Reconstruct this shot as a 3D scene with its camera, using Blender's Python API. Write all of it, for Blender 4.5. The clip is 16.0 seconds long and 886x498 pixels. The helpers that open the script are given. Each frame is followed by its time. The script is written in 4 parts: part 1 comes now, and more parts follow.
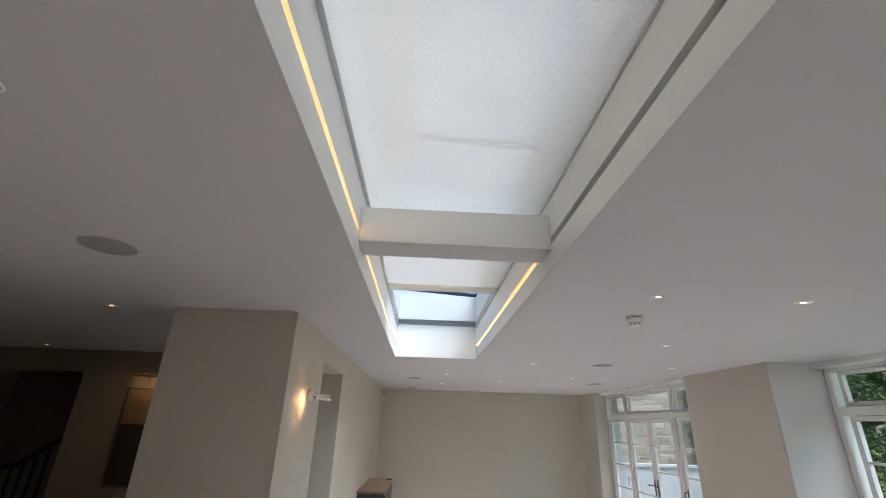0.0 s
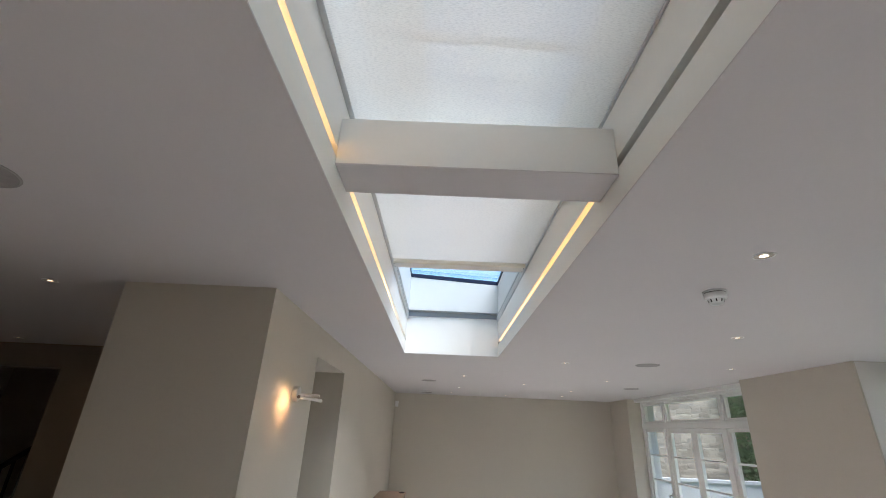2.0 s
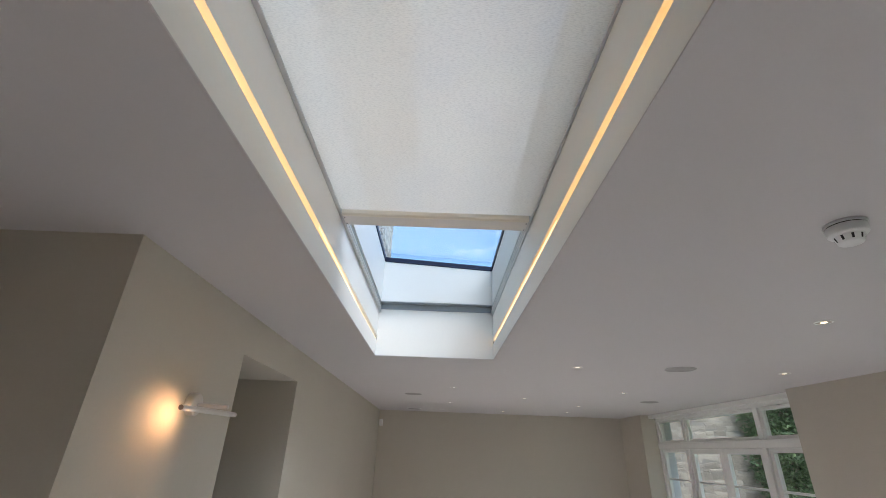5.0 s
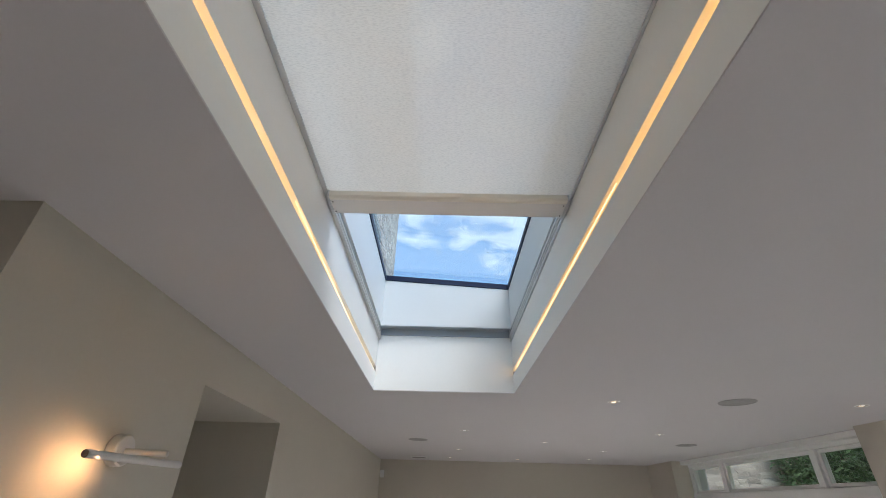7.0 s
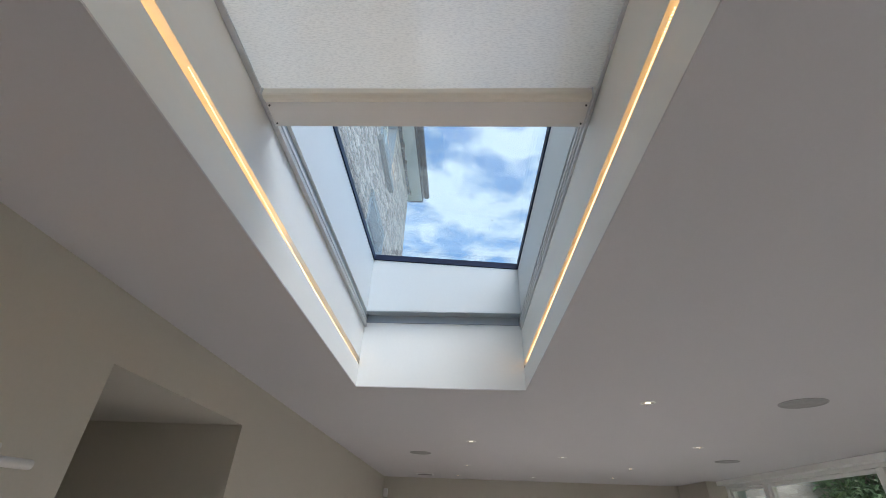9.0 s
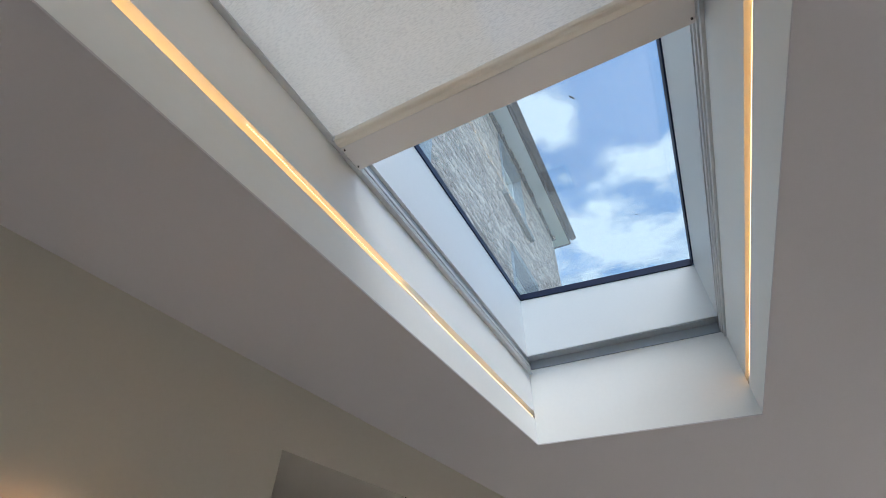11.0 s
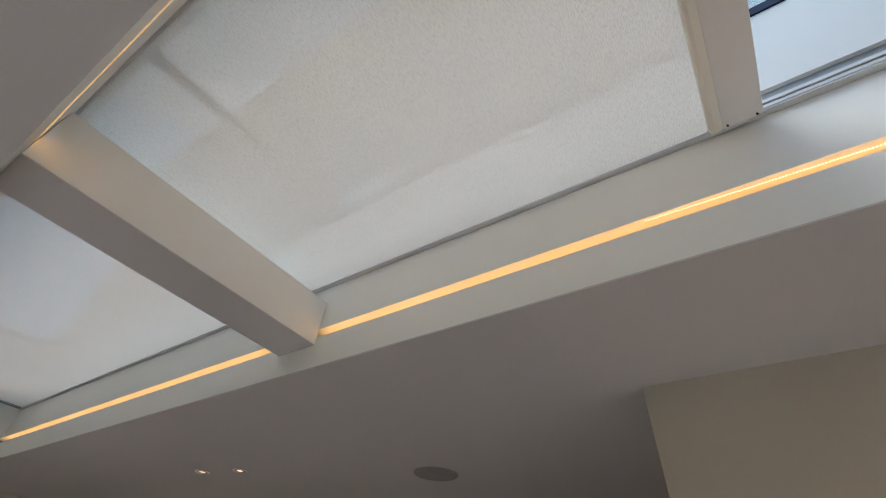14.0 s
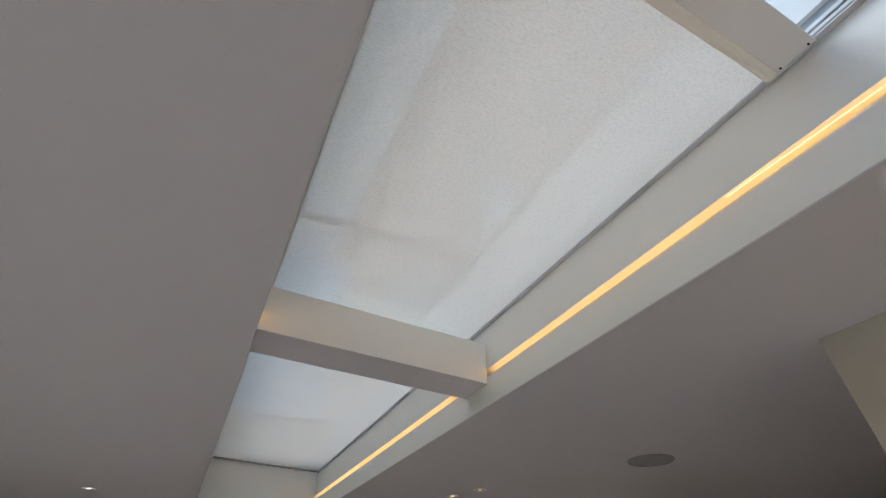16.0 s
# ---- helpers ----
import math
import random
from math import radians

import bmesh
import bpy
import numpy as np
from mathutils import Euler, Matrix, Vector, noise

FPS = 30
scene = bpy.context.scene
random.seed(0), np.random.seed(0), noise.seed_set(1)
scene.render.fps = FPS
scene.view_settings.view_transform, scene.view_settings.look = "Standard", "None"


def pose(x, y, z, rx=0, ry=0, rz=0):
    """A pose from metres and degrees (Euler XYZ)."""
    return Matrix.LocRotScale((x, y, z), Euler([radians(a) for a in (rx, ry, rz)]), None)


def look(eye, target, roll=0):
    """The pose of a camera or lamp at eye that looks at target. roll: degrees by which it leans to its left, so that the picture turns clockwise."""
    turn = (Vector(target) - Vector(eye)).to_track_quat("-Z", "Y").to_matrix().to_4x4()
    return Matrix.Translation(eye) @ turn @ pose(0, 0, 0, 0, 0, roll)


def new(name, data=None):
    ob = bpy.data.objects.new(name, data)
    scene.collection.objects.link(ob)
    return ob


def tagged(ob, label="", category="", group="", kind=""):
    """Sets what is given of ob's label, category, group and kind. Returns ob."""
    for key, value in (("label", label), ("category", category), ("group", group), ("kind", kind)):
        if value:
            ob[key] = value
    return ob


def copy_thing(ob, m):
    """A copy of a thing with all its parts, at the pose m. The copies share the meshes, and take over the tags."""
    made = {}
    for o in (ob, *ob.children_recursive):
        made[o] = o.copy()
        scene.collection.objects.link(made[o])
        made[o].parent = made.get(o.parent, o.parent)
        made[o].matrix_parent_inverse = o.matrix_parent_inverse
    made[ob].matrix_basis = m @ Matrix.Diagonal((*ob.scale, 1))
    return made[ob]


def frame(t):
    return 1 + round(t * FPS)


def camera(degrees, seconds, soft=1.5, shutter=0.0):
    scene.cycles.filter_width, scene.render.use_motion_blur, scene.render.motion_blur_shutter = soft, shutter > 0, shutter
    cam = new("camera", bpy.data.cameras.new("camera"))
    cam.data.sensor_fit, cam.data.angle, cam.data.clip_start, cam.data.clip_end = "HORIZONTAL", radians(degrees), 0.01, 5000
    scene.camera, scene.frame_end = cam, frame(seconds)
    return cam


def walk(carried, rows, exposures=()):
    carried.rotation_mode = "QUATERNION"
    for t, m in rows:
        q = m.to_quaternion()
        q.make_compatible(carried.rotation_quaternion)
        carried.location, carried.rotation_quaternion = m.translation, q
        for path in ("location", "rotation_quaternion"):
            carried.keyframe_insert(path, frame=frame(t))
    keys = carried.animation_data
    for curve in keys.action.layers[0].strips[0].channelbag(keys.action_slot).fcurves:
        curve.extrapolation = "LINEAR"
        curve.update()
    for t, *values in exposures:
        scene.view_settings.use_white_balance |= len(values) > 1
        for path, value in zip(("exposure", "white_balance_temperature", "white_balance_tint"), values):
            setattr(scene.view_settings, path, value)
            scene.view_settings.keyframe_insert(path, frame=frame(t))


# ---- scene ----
cam = camera(90.9, 16.0, soft=0.65)
PATH = [
    (0, (0.312, -1.766, 1.856), (0.373, 0.089, 2.602), 1.9),
    (0.5, (0.321, -1.599, 1.842), (0.37, 0.256, 2.589), 2.0),
    (1, (0.385, -1.423, 1.851), (0.406, 0.427, 2.609), 2.2),
    (1.5, (0.391, -1.267, 1.855), (0.382, 0.584, 2.612), 2.7),
    (2, (0.347, -1.107, 1.86), (0.328, 0.739, 2.631), 2.6),
    (2.5, (0.331, -0.985, 1.865), (0.32, 0.855, 2.648), 1.7),
    (3, (0.376, -0.851, 1.864), (0.373, 0.982, 2.666), 1.4),
    (3.5, (0.432, -0.691, 1.871), (0.432, 1.136, 2.685), 1.7),
    (6, (0.471, -0.009, 1.899), (0.462, 1.766, 2.821), 2.3),
    (6.5, (0.433, 0.102, 1.906), (0.418, 1.843, 2.889), 2.0),
    (7, (0.424, 0.209, 1.911), (0.407, 1.933, 2.924), 1.5),
    (7.5, (0.474, 0.359, 1.905), (0.45, 2.076, 2.93), 1.0),
    (8, (0.515, 0.486, 1.916), (0.483, 2.195, 2.954), 1.2),
    (8.2, (0.507, 0.533, 1.916), (0.474, 2.236, 2.962), 1.2),
    (10.3, (0.555, 0.9, 1.919), (0.192, 2.449, 3.131), 3.65),
    (10.5, (0.559, 0.92, 1.912), (0.123, 2.419, 3.162), 3.29),
    (11, (0.57, 0.955, 1.908), (-0.153, 2.291, 3.209), 1.05),
    (11.5, (0.602, 0.986, 1.909), (-0.356, 2.096, 3.269), 1.73),
    (12, (0.689, 1.066, 1.908), (-0.554, 1.835, 3.272), 5.87),
    (12.5, (0.76, 1.128, 1.908), (-0.66, 1.524, 3.259), 7.18),
    (13, (0.78, 1.156, 1.884), (-0.669, 1.149, 3.264), 7.06),
    (13.5, (0.802, 1.161, 1.887), (-0.58, 0.702, 3.258), 5.1),
    (14, (0.786, 1.238, 1.892), (-0.39, 0.353, 3.247), 5.79),
    (14.5, (0.782, 1.357, 1.898), (-0.143, 0.181, 3.224), 5.59),
    (15, (0.754, 1.449, 1.899), (0.057, 0.112, 3.212), 4.31),
    (15.5, (0.788, 1.486, 1.895), (0.135, 0.124, 3.206), 2.56),
    (16, (0.855, 1.525, 1.899), (0.196, 0.151, 3.195), 1.7),
]
walk(cam, [(t, look(e, a, r)) for t, e, a, r in PATH],
     exposures=((0.0, 1.56, 6180, 10), (3.5, 1.42, 6260, 10), (6.5, 1.12, 6260, 10), (10.5, 0.96, 6220, 10), (12.0, 0.90, 6270, 10), (13.5, 0.88, 6520, 10), (14.2, 0.97, 6450, 10), (15.0, 1.08, 6300, 10), (16.0, 1.08, 6220, 10)))

# ---- world, sun, lamps ----
world = bpy.data.worlds.new("sky")
scene.world = world
world.use_nodes = True
wn = world.node_tree
sky = wn.nodes.new("ShaderNodeTexSky")
sky.sky_type, sky.sun_disc = "NISHITA", False
SUN_EL, SUN_AZ = radians(58), radians(145)
sky.sun_elevation, sky.sun_rotation, sky.dust_density = SUN_EL, SUN_AZ, 0.8
sky.ozone_density = 0.3
hue = wn.nodes.new("ShaderNodeMix")
hue.data_type, hue.blend_type = "RGBA", "MULTIPLY"
hue.inputs[0].default_value, hue.inputs[7].default_value = 1.0, (0.94, 1.035, 1.0, 1)
wn.links.new(sky.outputs[0], hue.inputs[6])
wn.links.new(hue.outputs[2], wn.nodes["Background"].inputs[0])
wn.nodes["Background"].inputs[1].default_value = 0.15

sun = new("sun", bpy.data.lights.new("sun", "SUN"))
sun.data.energy, sun.data.angle, sun.data.color = 1.75, radians(50), (1.0, 0.98, 0.955)
way = Vector((math.sin(SUN_AZ) * math.cos(SUN_EL), math.cos(SUN_AZ) * math.cos(SUN_EL), math.sin(SUN_EL)))
sun.matrix_world = look(way * 30, (0, 0, 0))

CEIL = 2.5
DOWNLIGHT_WATTS = 37.0


# ---- materials ----
def mat(name, base, rough=0.6, metal=0.0, vary=0.08, scale=2.0, fine=60.0, bump=0.05, depth=0.002, tint=None, spec=0.5, pieces=False):
    m = bpy.data.materials.new(name)
    m.use_nodes = True
    nt = m.node_tree
    n, l = nt.nodes, nt.links
    b = n["Principled BSDF"]
    b.inputs["Roughness"].default_value, b.inputs["Metallic"].default_value = rough, metal
    b.inputs["Specular IOR Level"].default_value = spec
    co = n.new("ShaderNodeTexCoord")
    big, small = n.new("ShaderNodeTexNoise"), n.new("ShaderNodeTexNoise")
    for t, s, d in ((big, scale, 5), (small, fine, 3)):
        t.inputs["Scale"].default_value, t.inputs["Detail"].default_value = s, d
        l.new(co.outputs["Object"], t.inputs["Vector"])
    ramp = n.new("ShaderNodeMix")
    ramp.data_type = "RGBA"
    low = tint or tuple(c * (1 - 2.2 * vary) for c in base)
    ramp.inputs[6].default_value, ramp.inputs[7].default_value = (*low, 1), (*(min(1, c * (1 + vary)) for c in base), 1)
    add = n.new("ShaderNodeMath")
    add.operation = "MULTIPLY_ADD"
    add.inputs[1].default_value, add.inputs[2].default_value = 0.35, 0.0
    l.new(small.outputs[0], add.inputs[0])
    add2 = n.new("ShaderNodeMath")
    add2.operation = "MULTIPLY_ADD"
    add2.inputs[1].default_value = 0.65
    l.new(big.outputs[0], add2.inputs[0])
    l.new(add.outputs[0], add2.inputs[2])
    fac = add2
    if pieces:
        oi, gi = n.new("ShaderNodeObjectInfo"), n.new("ShaderNodeNewGeometry")
        s1 = n.new("ShaderNodeMath")
        s1.operation = "ADD"
        l.new(oi.outputs["Random"], s1.inputs[0])
        l.new(gi.outputs["Random Per Island"], s1.inputs[1])
        s2 = n.new("ShaderNodeMath")
        s2.operation = "FRACT"
        l.new(s1.outputs[0], s2.inputs[0])
        s3 = n.new("ShaderNodeMath")
        s3.operation = "MULTIPLY_ADD"
        s3.inputs[1].default_value = 0.75
        l.new(s2.outputs[0], s3.inputs[0])
        s4 = n.new("ShaderNodeMath")
        s4.operation = "MULTIPLY"
        s4.inputs[1].default_value = 0.35
        l.new(add2.outputs[0], s4.inputs[0])
        l.new(s4.outputs[0], s3.inputs[2])
        fac = s3
    l.new(fac.outputs[0], ramp.inputs[0])
    l.new(ramp.outputs[2], b.inputs["Base Color"])
    if bump:
        bp = n.new("ShaderNodeBump")
        bp.inputs["Strength"].default_value, bp.inputs["Distance"].default_value = bump, depth
        l.new(add2.outputs[0], bp.inputs["Height"])
        l.new(bp.outputs[0], b.inputs["Normal"])
    return m


def glow(name, color, strength):
    m = bpy.data.materials.new(name)
    m.use_nodes = True
    b = m.node_tree.nodes["Principled BSDF"]
    b.inputs["Base Color"].default_value = (*color, 1)
    b.inputs["Emission Color"].default_value, b.inputs["Emission Strength"].default_value = (*color, 1), strength
    return m


def fabric_material():
    m = bpy.data.materials.new("blind_fabric")
    m.use_nodes = True
    nt = m.node_tree
    n, l = nt.nodes, nt.links
    n.remove(n["Principled BSDF"])
    co, mp = n.new("ShaderNodeTexCoord"), n.new("ShaderNodeMapping")
    mp.inputs["Scale"].default_value = (105, 430, 1)
    weave, cloud = n.new("ShaderNodeTexNoise"), n.new("ShaderNodeTexNoise")
    weave.inputs["Scale"].default_value, weave.inputs["Detail"].default_value = 1.0, 2
    cloud.inputs["Scale"].default_value = 2.2
    l.new(co.outputs["Object"], mp.inputs["Vector"])
    l.new(mp.outputs[0], weave.inputs["Vector"])
    l.new(co.outputs["Object"], cloud.inputs["Vector"])
    mix = n.new("ShaderNodeMix")
    mix.data_type = "RGBA"
    mix.inputs[6].default_value, mix.inputs[7].default_value = (0.70, 0.685, 0.64, 1), (0.94, 0.92, 0.87, 1)
    half = n.new("ShaderNodeMix")
    half.inputs[0].default_value = 0.35
    l.new(weave.outputs[0], half.inputs[2])
    l.new(cloud.outputs[0], half.inputs[3])
    l.new(half.outputs[0], mix.inputs[0])
    bp = n.new("ShaderNodeBump")
    bp.inputs["Strength"].default_value, bp.inputs["Distance"].default_value = 0.4, 0.002
    l.new(weave.outputs[0], bp.inputs["Height"])
    d, t, s = n.new("ShaderNodeBsdfDiffuse"), n.new("ShaderNodeBsdfTranslucent"), n.new("ShaderNodeMixShader")
    for sh in (d, t):
        l.new(mix.outputs[2], sh.inputs["Color"])
        l.new(bp.outputs[0], sh.inputs["Normal"])
    s.inputs[0].default_value = 0.2
    l.new(d.outputs[0], s.inputs[1])
    l.new(t.outputs[0], s.inputs[2])
    # the weave is slightly open: slubs leave pinholes through which the sky and the house show faintly
    hole, gap, open_mix = n.new("ShaderNodeBsdfTransparent"), n.new("ShaderNodeValToRGB"), n.new("ShaderNodeMixShader")
    gap.color_ramp.elements[0].position, gap.color_ramp.elements[1].position = 0.42, 0.70
    gap.color_ramp.elements[0].color, gap.color_ramp.elements[1].color = (0.02, 0.02, 0.02, 1), (0.21, 0.21, 0.21, 1)
    l.new(weave.outputs[0], gap.inputs[0])
    l.new(gap.outputs[0], open_mix.inputs[0])
    l.new(s.outputs[0], open_mix.inputs[1])
    l.new(hole.outputs[0], open_mix.inputs[2])
    l.new(open_mix.outputs[0], n["Material Output"].inputs[0])
    return m


def glass_material(name, tint=(0.93, 0.97, 0.98), dust=0.0, mirror=0.035):
    """Thin clear glass: see-through, mirror-like at a slant, with a little dust."""
    m = bpy.data.materials.new(name)
    m.use_nodes = True
    nt = m.node_tree
    n, l = nt.nodes, nt.links
    n.remove(n["Principled BSDF"])
    t, g, f, s = n.new("ShaderNodeBsdfTransparent"), n.new("ShaderNodeBsdfGlossy"), n.new("ShaderNodeLayerWeight"), n.new("ShaderNodeMixShader")
    t.inputs[0].default_value = (*tint, 1)
    g.inputs["Roughness"].default_value = 0.015
    f.inputs["Blend"].default_value = 0.5
    p, q = n.new("ShaderNodeMath"), n.new("ShaderNodeMath")
    p.operation, q.operation = "POWER", "MULTIPLY_ADD"
    p.inputs[1].default_value, q.inputs[1].default_value, q.inputs[2].default_value = 4.0, 0.8, mirror
    l.new(f.outputs["Facing"], p.inputs[0])
    l.new(p.outputs[0], q.inputs[0])
    l.new(q.outputs[0], s.inputs[0])
    l.new(t.outputs[0], s.inputs[1])
    l.new(g.outputs[0], s.inputs[2])
    last = s
    if dust:
        co, vo, rp = n.new("ShaderNodeTexCoord"), n.new("ShaderNodeTexNoise"), n.new("ShaderNodeValToRGB")
        vo.inputs["Scale"].default_value, vo.inputs["Detail"].default_value = 130.0, 3
        l.new(co.outputs["Object"], vo.inputs[0])
        rp.color_ramp.elements[0].position, rp.color_ramp.elements[1].position = 0.64, 0.74
        rp.color_ramp.elements[0].color, rp.color_ramp.elements[1].color = (dust * 0.13,) * 3 + (1,), (dust,) * 3 + (1,)
        l.new(vo.outputs[0], rp.inputs[0])
        d, last = n.new("ShaderNodeBsdfTranslucent"), n.new("ShaderNodeMixShader")
        d.inputs[0].default_value = (0.8, 0.8, 0.78, 1)
        l.new(rp.outputs[0], last.inputs[0])
        l.new(s.outputs[0], last.inputs[1])
        l.new(d.outputs[0], last.inputs[2])
    l.new(last.outputs[0], n["Material Output"].inputs[0])
    return m


def wood_material(name, light, dark):
    m = bpy.data.materials.new(name)
    m.use_nodes = True
    nt = m.node_tree
    n, l = nt.nodes, nt.links
    b = n["Principled BSDF"]
    b.inputs["Roughness"].default_value = 0.45
    co, mp, w = n.new("ShaderNodeTexCoord"), n.new("ShaderNodeMapping"), n.new("ShaderNodeTexNoise")
    mp.inputs["Scale"].default_value = (30, 2.5, 30)
    w.inputs["Scale"].default_value, w.inputs["Detail"].default_value = 1.5, 6
    mix = n.new("ShaderNodeMix")
    mix.data_type = "RGBA"
    mix.inputs[6].default_value, mix.inputs[7].default_value = (*dark, 1), (*light, 1)
    l.new(co.outputs["Object"], mp.inputs[0])
    l.new(mp.outputs[0], w.inputs[0])
    l.new(w.outputs[0], mix.inputs[0])
    l.new(mix.outputs[2], b.inputs["Base Color"])
    return m


M_WALL = mat("wall_paint", (0.575, 0.53, 0.455), 0.75, vary=0.04, scale=1.2, fine=90, bump=0.12, depth=0.001)
# Darker copy of the wall paint: the old room's dimness is in its colour.
M_WALL_DIM = mat("dimmed_wall_paint", (0.27, 0.215, 0.165), 0.75, vary=0.06, scale=1.2, fine=90, bump=0.12, depth=0.001)
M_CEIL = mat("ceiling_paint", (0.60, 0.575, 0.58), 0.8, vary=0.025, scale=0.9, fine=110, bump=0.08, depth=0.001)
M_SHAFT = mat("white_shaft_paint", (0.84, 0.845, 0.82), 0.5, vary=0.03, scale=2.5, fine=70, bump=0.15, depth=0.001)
M_UPSTAND = mat("pale_grey_upstand_coating", (0.66, 0.685, 0.69), 0.45, vary=0.03, scale=2.5, fine=70, bump=0.1, depth=0.001)
M_REVEAL = mat("off_white_reveal", (0.72, 0.685, 0.67), 0.65, vary=0.04, scale=1.5, fine=90, bump=0.1, depth=0.001)
M_TRIM = mat("white_gloss_paint", (0.82, 0.82, 0.80), 0.35, vary=0.03, scale=6, fine=80, bump=0.06, depth=0.001)
M_HEM = mat("blind_hem_white", (0.76, 0.745, 0.725), 0.5, vary=0.03, scale=4, fine=300, bump=0.1, depth=0.0005)
M_LIP = mat("cream_hem_lip", (0.80, 0.765, 0.68), 0.5, vary=0.03, scale=4, fine=300, bump=0.1, depth=0.0005)
M_RAIL = mat("aluminium_rail", (0.62, 0.63, 0.64), 0.45, 0.15, vary=0.05, scale=8, fine=200, bump=0.03)
M_END = mat("slate_grey_end_rail", (0.36, 0.40, 0.43), 0.5, 0.15, vary=0.05, scale=8, fine=200, bump=0.03)
M_RAIL_DARK = mat("rail_slot_dark", (0.10, 0.10, 0.11), 0.6, vary=0.1, scale=8)
M_NAVY = mat("dark_glazing_frame", (0.012, 0.022, 0.06), 0.5, spec=0.2, vary=0.15, scale=10, fine=120, bump=0.05)
M_FABRIC = fabric_material()
M_GLASS = glass_material("rooflight_glass", (0.82, 0.935, 1.0), 0.34, 0.085)
M_PANE = glass_material("window_glass", (0.975, 0.975, 0.975))
M_LED = glow("warm_led_strip", (1.0, 0.53, 0.125), 1.05)
M_DIODE = glow("warm_led_diode", (1.0, 0.66, 0.34), 2.3)
M_LED_LOW = glow("low_led_tape", (1.0, 0.60, 0.25), 0.95)
M_LED_OFF = mat("unlit_led_strip", (0.30, 0.29, 0.27), 0.5, vary=0.1, scale=30)
M_LAMP = glow("downlight_lens", (1.0, 0.77, 0.52), 3.0)
M_CHROME = mat("lamp_baffle_metal", (0.50, 0.45, 0.39), 0.4, 0.4, vary=0.06, scale=30)
M_GRILLE = mat("speaker_grille", (0.33, 0.315, 0.31), 0.7, vary=0.18, scale=20, fine=700, bump=0.5, depth=0.001)
M_RIM = mat("speaker_rim", (0.36, 0.35, 0.34), 0.6, vary=0.05, scale=20)
M_PLASTIC = mat("white_plastic", (0.80, 0.80, 0.79), 0.4, vary=0.02, scale=10, fine=200, bump=0.02)
M_DARK = mat("dark_slot", (0.03, 0.03, 0.03), 0.7, vary=0.2, scale=20)
M_SATIN = mat("satin_white_metal", (0.68, 0.65, 0.62), 0.3, 0.35, vary=0.04, scale=20, bump=0.02)
M_TUBE_END = mat("brown_tube_end", (0.30, 0.23, 0.17), 0.5, vary=0.1, scale=40)
M_BRASS = mat("aged_brass", (0.55, 0.36, 0.15), 0.35, 0.9, vary=0.15, scale=25)
M_FLOOR = mat("pale_bounce_floor", (0.74, 0.72, 0.70), 0.5, vary=0.05, scale=3, fine=60, bump=0.1)
M_DESKTOP = wood_material("walnut_top", (0.25, 0.165, 0.115), (0.14, 0.09, 0.062))
M_FLOOR_OLD = wood_material("brown_bounce_floor", (0.42, 0.27, 0.17), (0.28, 0.17, 0.10))
M_BLACK = mat("black_lacquer", (0.025, 0.024, 0.026), 0.4, vary=0.2, scale=8)
M_IRON = mat("dark_bronze", (0.15, 0.14, 0.135), 0.4, 0.6, vary=0.15, scale=30)
M_GARDEN_STONE = mat("garden_rubble_stone", (0.43, 0.375, 0.305), 0.9, vary=0.2, scale=7, fine=45, bump=0.9, depth=0.012, tint=(0.22, 0.19, 0.155), pieces=True)
M_STONE = mat("rubble_stone", (0.66, 0.50, 0.42), 0.9, vary=0.3, scale=11, fine=60, bump=0.8, depth=0.012, tint=(0.28, 0.20, 0.165), pieces=True)
M_MORTAR = mat("lime_mortar", (0.36, 0.33, 0.285), 0.95, vary=0.2, scale=7, fine=80, bump=0.6, depth=0.006)
M_JOINT = mat("weathered_joint", (0.36, 0.305, 0.26), 0.95, vary=0.3, scale=5, fine=80, bump=0.6, depth=0.006)
M_SILL = mat("grey_sill_stone", (0.23, 0.225, 0.225), 0.8, vary=0.15, scale=6, fine=80, bump=0.4, depth=0.003)
M_PAINT_GREY = mat("grey_blue_reveal_paint", (0.36, 0.385, 0.43), 0.7, vary=0.12, scale=4, fine=80, bump=0.3, depth=0.002)
M_RENDER = mat("white_render", (0.60, 0.61, 0.64), 0.8, vary=0.08, scale=1.5, fine=60, bump=0.3, depth=0.003)
M_SLATE = mat("roof_slate", (0.045, 0.052, 0.068), 0.6, vary=0.25, scale=6, fine=60, bump=0.4, depth=0.004, pieces=True)
M_GUTTER = mat("navy_gutter_paint", (0.010, 0.016, 0.032), 0.75, spec=0.15, vary=0.3, scale=9, fine=80, bump=0.2, depth=0.002)
M_ROOFING = mat("roof_membrane", (0.42, 0.42, 0.42), 0.85, vary=0.15, scale=3, fine=90, bump=0.3)
M_LEAF = mat("laurel_leaf", (0.075, 0.14, 0.035), 0.4, vary=0.3, scale=12, fine=90, bump=0.1, tint=(0.02, 0.05, 0.018), pieces=True)
M_LEAF_IVY = mat("ivy_leaf", (0.17, 0.25, 0.11), 0.42, vary=0.3, scale=12, fine=90, bump=0.1, tint=(0.04, 0.08, 0.035), pieces=True)
M_LEAF_LIME = mat("golden_green_leaf", (0.22, 0.27, 0.075), 0.5, vary=0.25, scale=12, fine=90, bump=0.1, tint=(0.12, 0.2, 0.03), pieces=True)
M_BARK = mat("bark", (0.14, 0.105, 0.075), 0.9, vary=0.3, scale=14, fine=80, bump=0.8, depth=0.01)
M_GRASS = mat("lawn", (0.08, 0.13, 0.035), 0.9, vary=0.3, scale=3, fine=120, bump=0.6, depth=0.01)
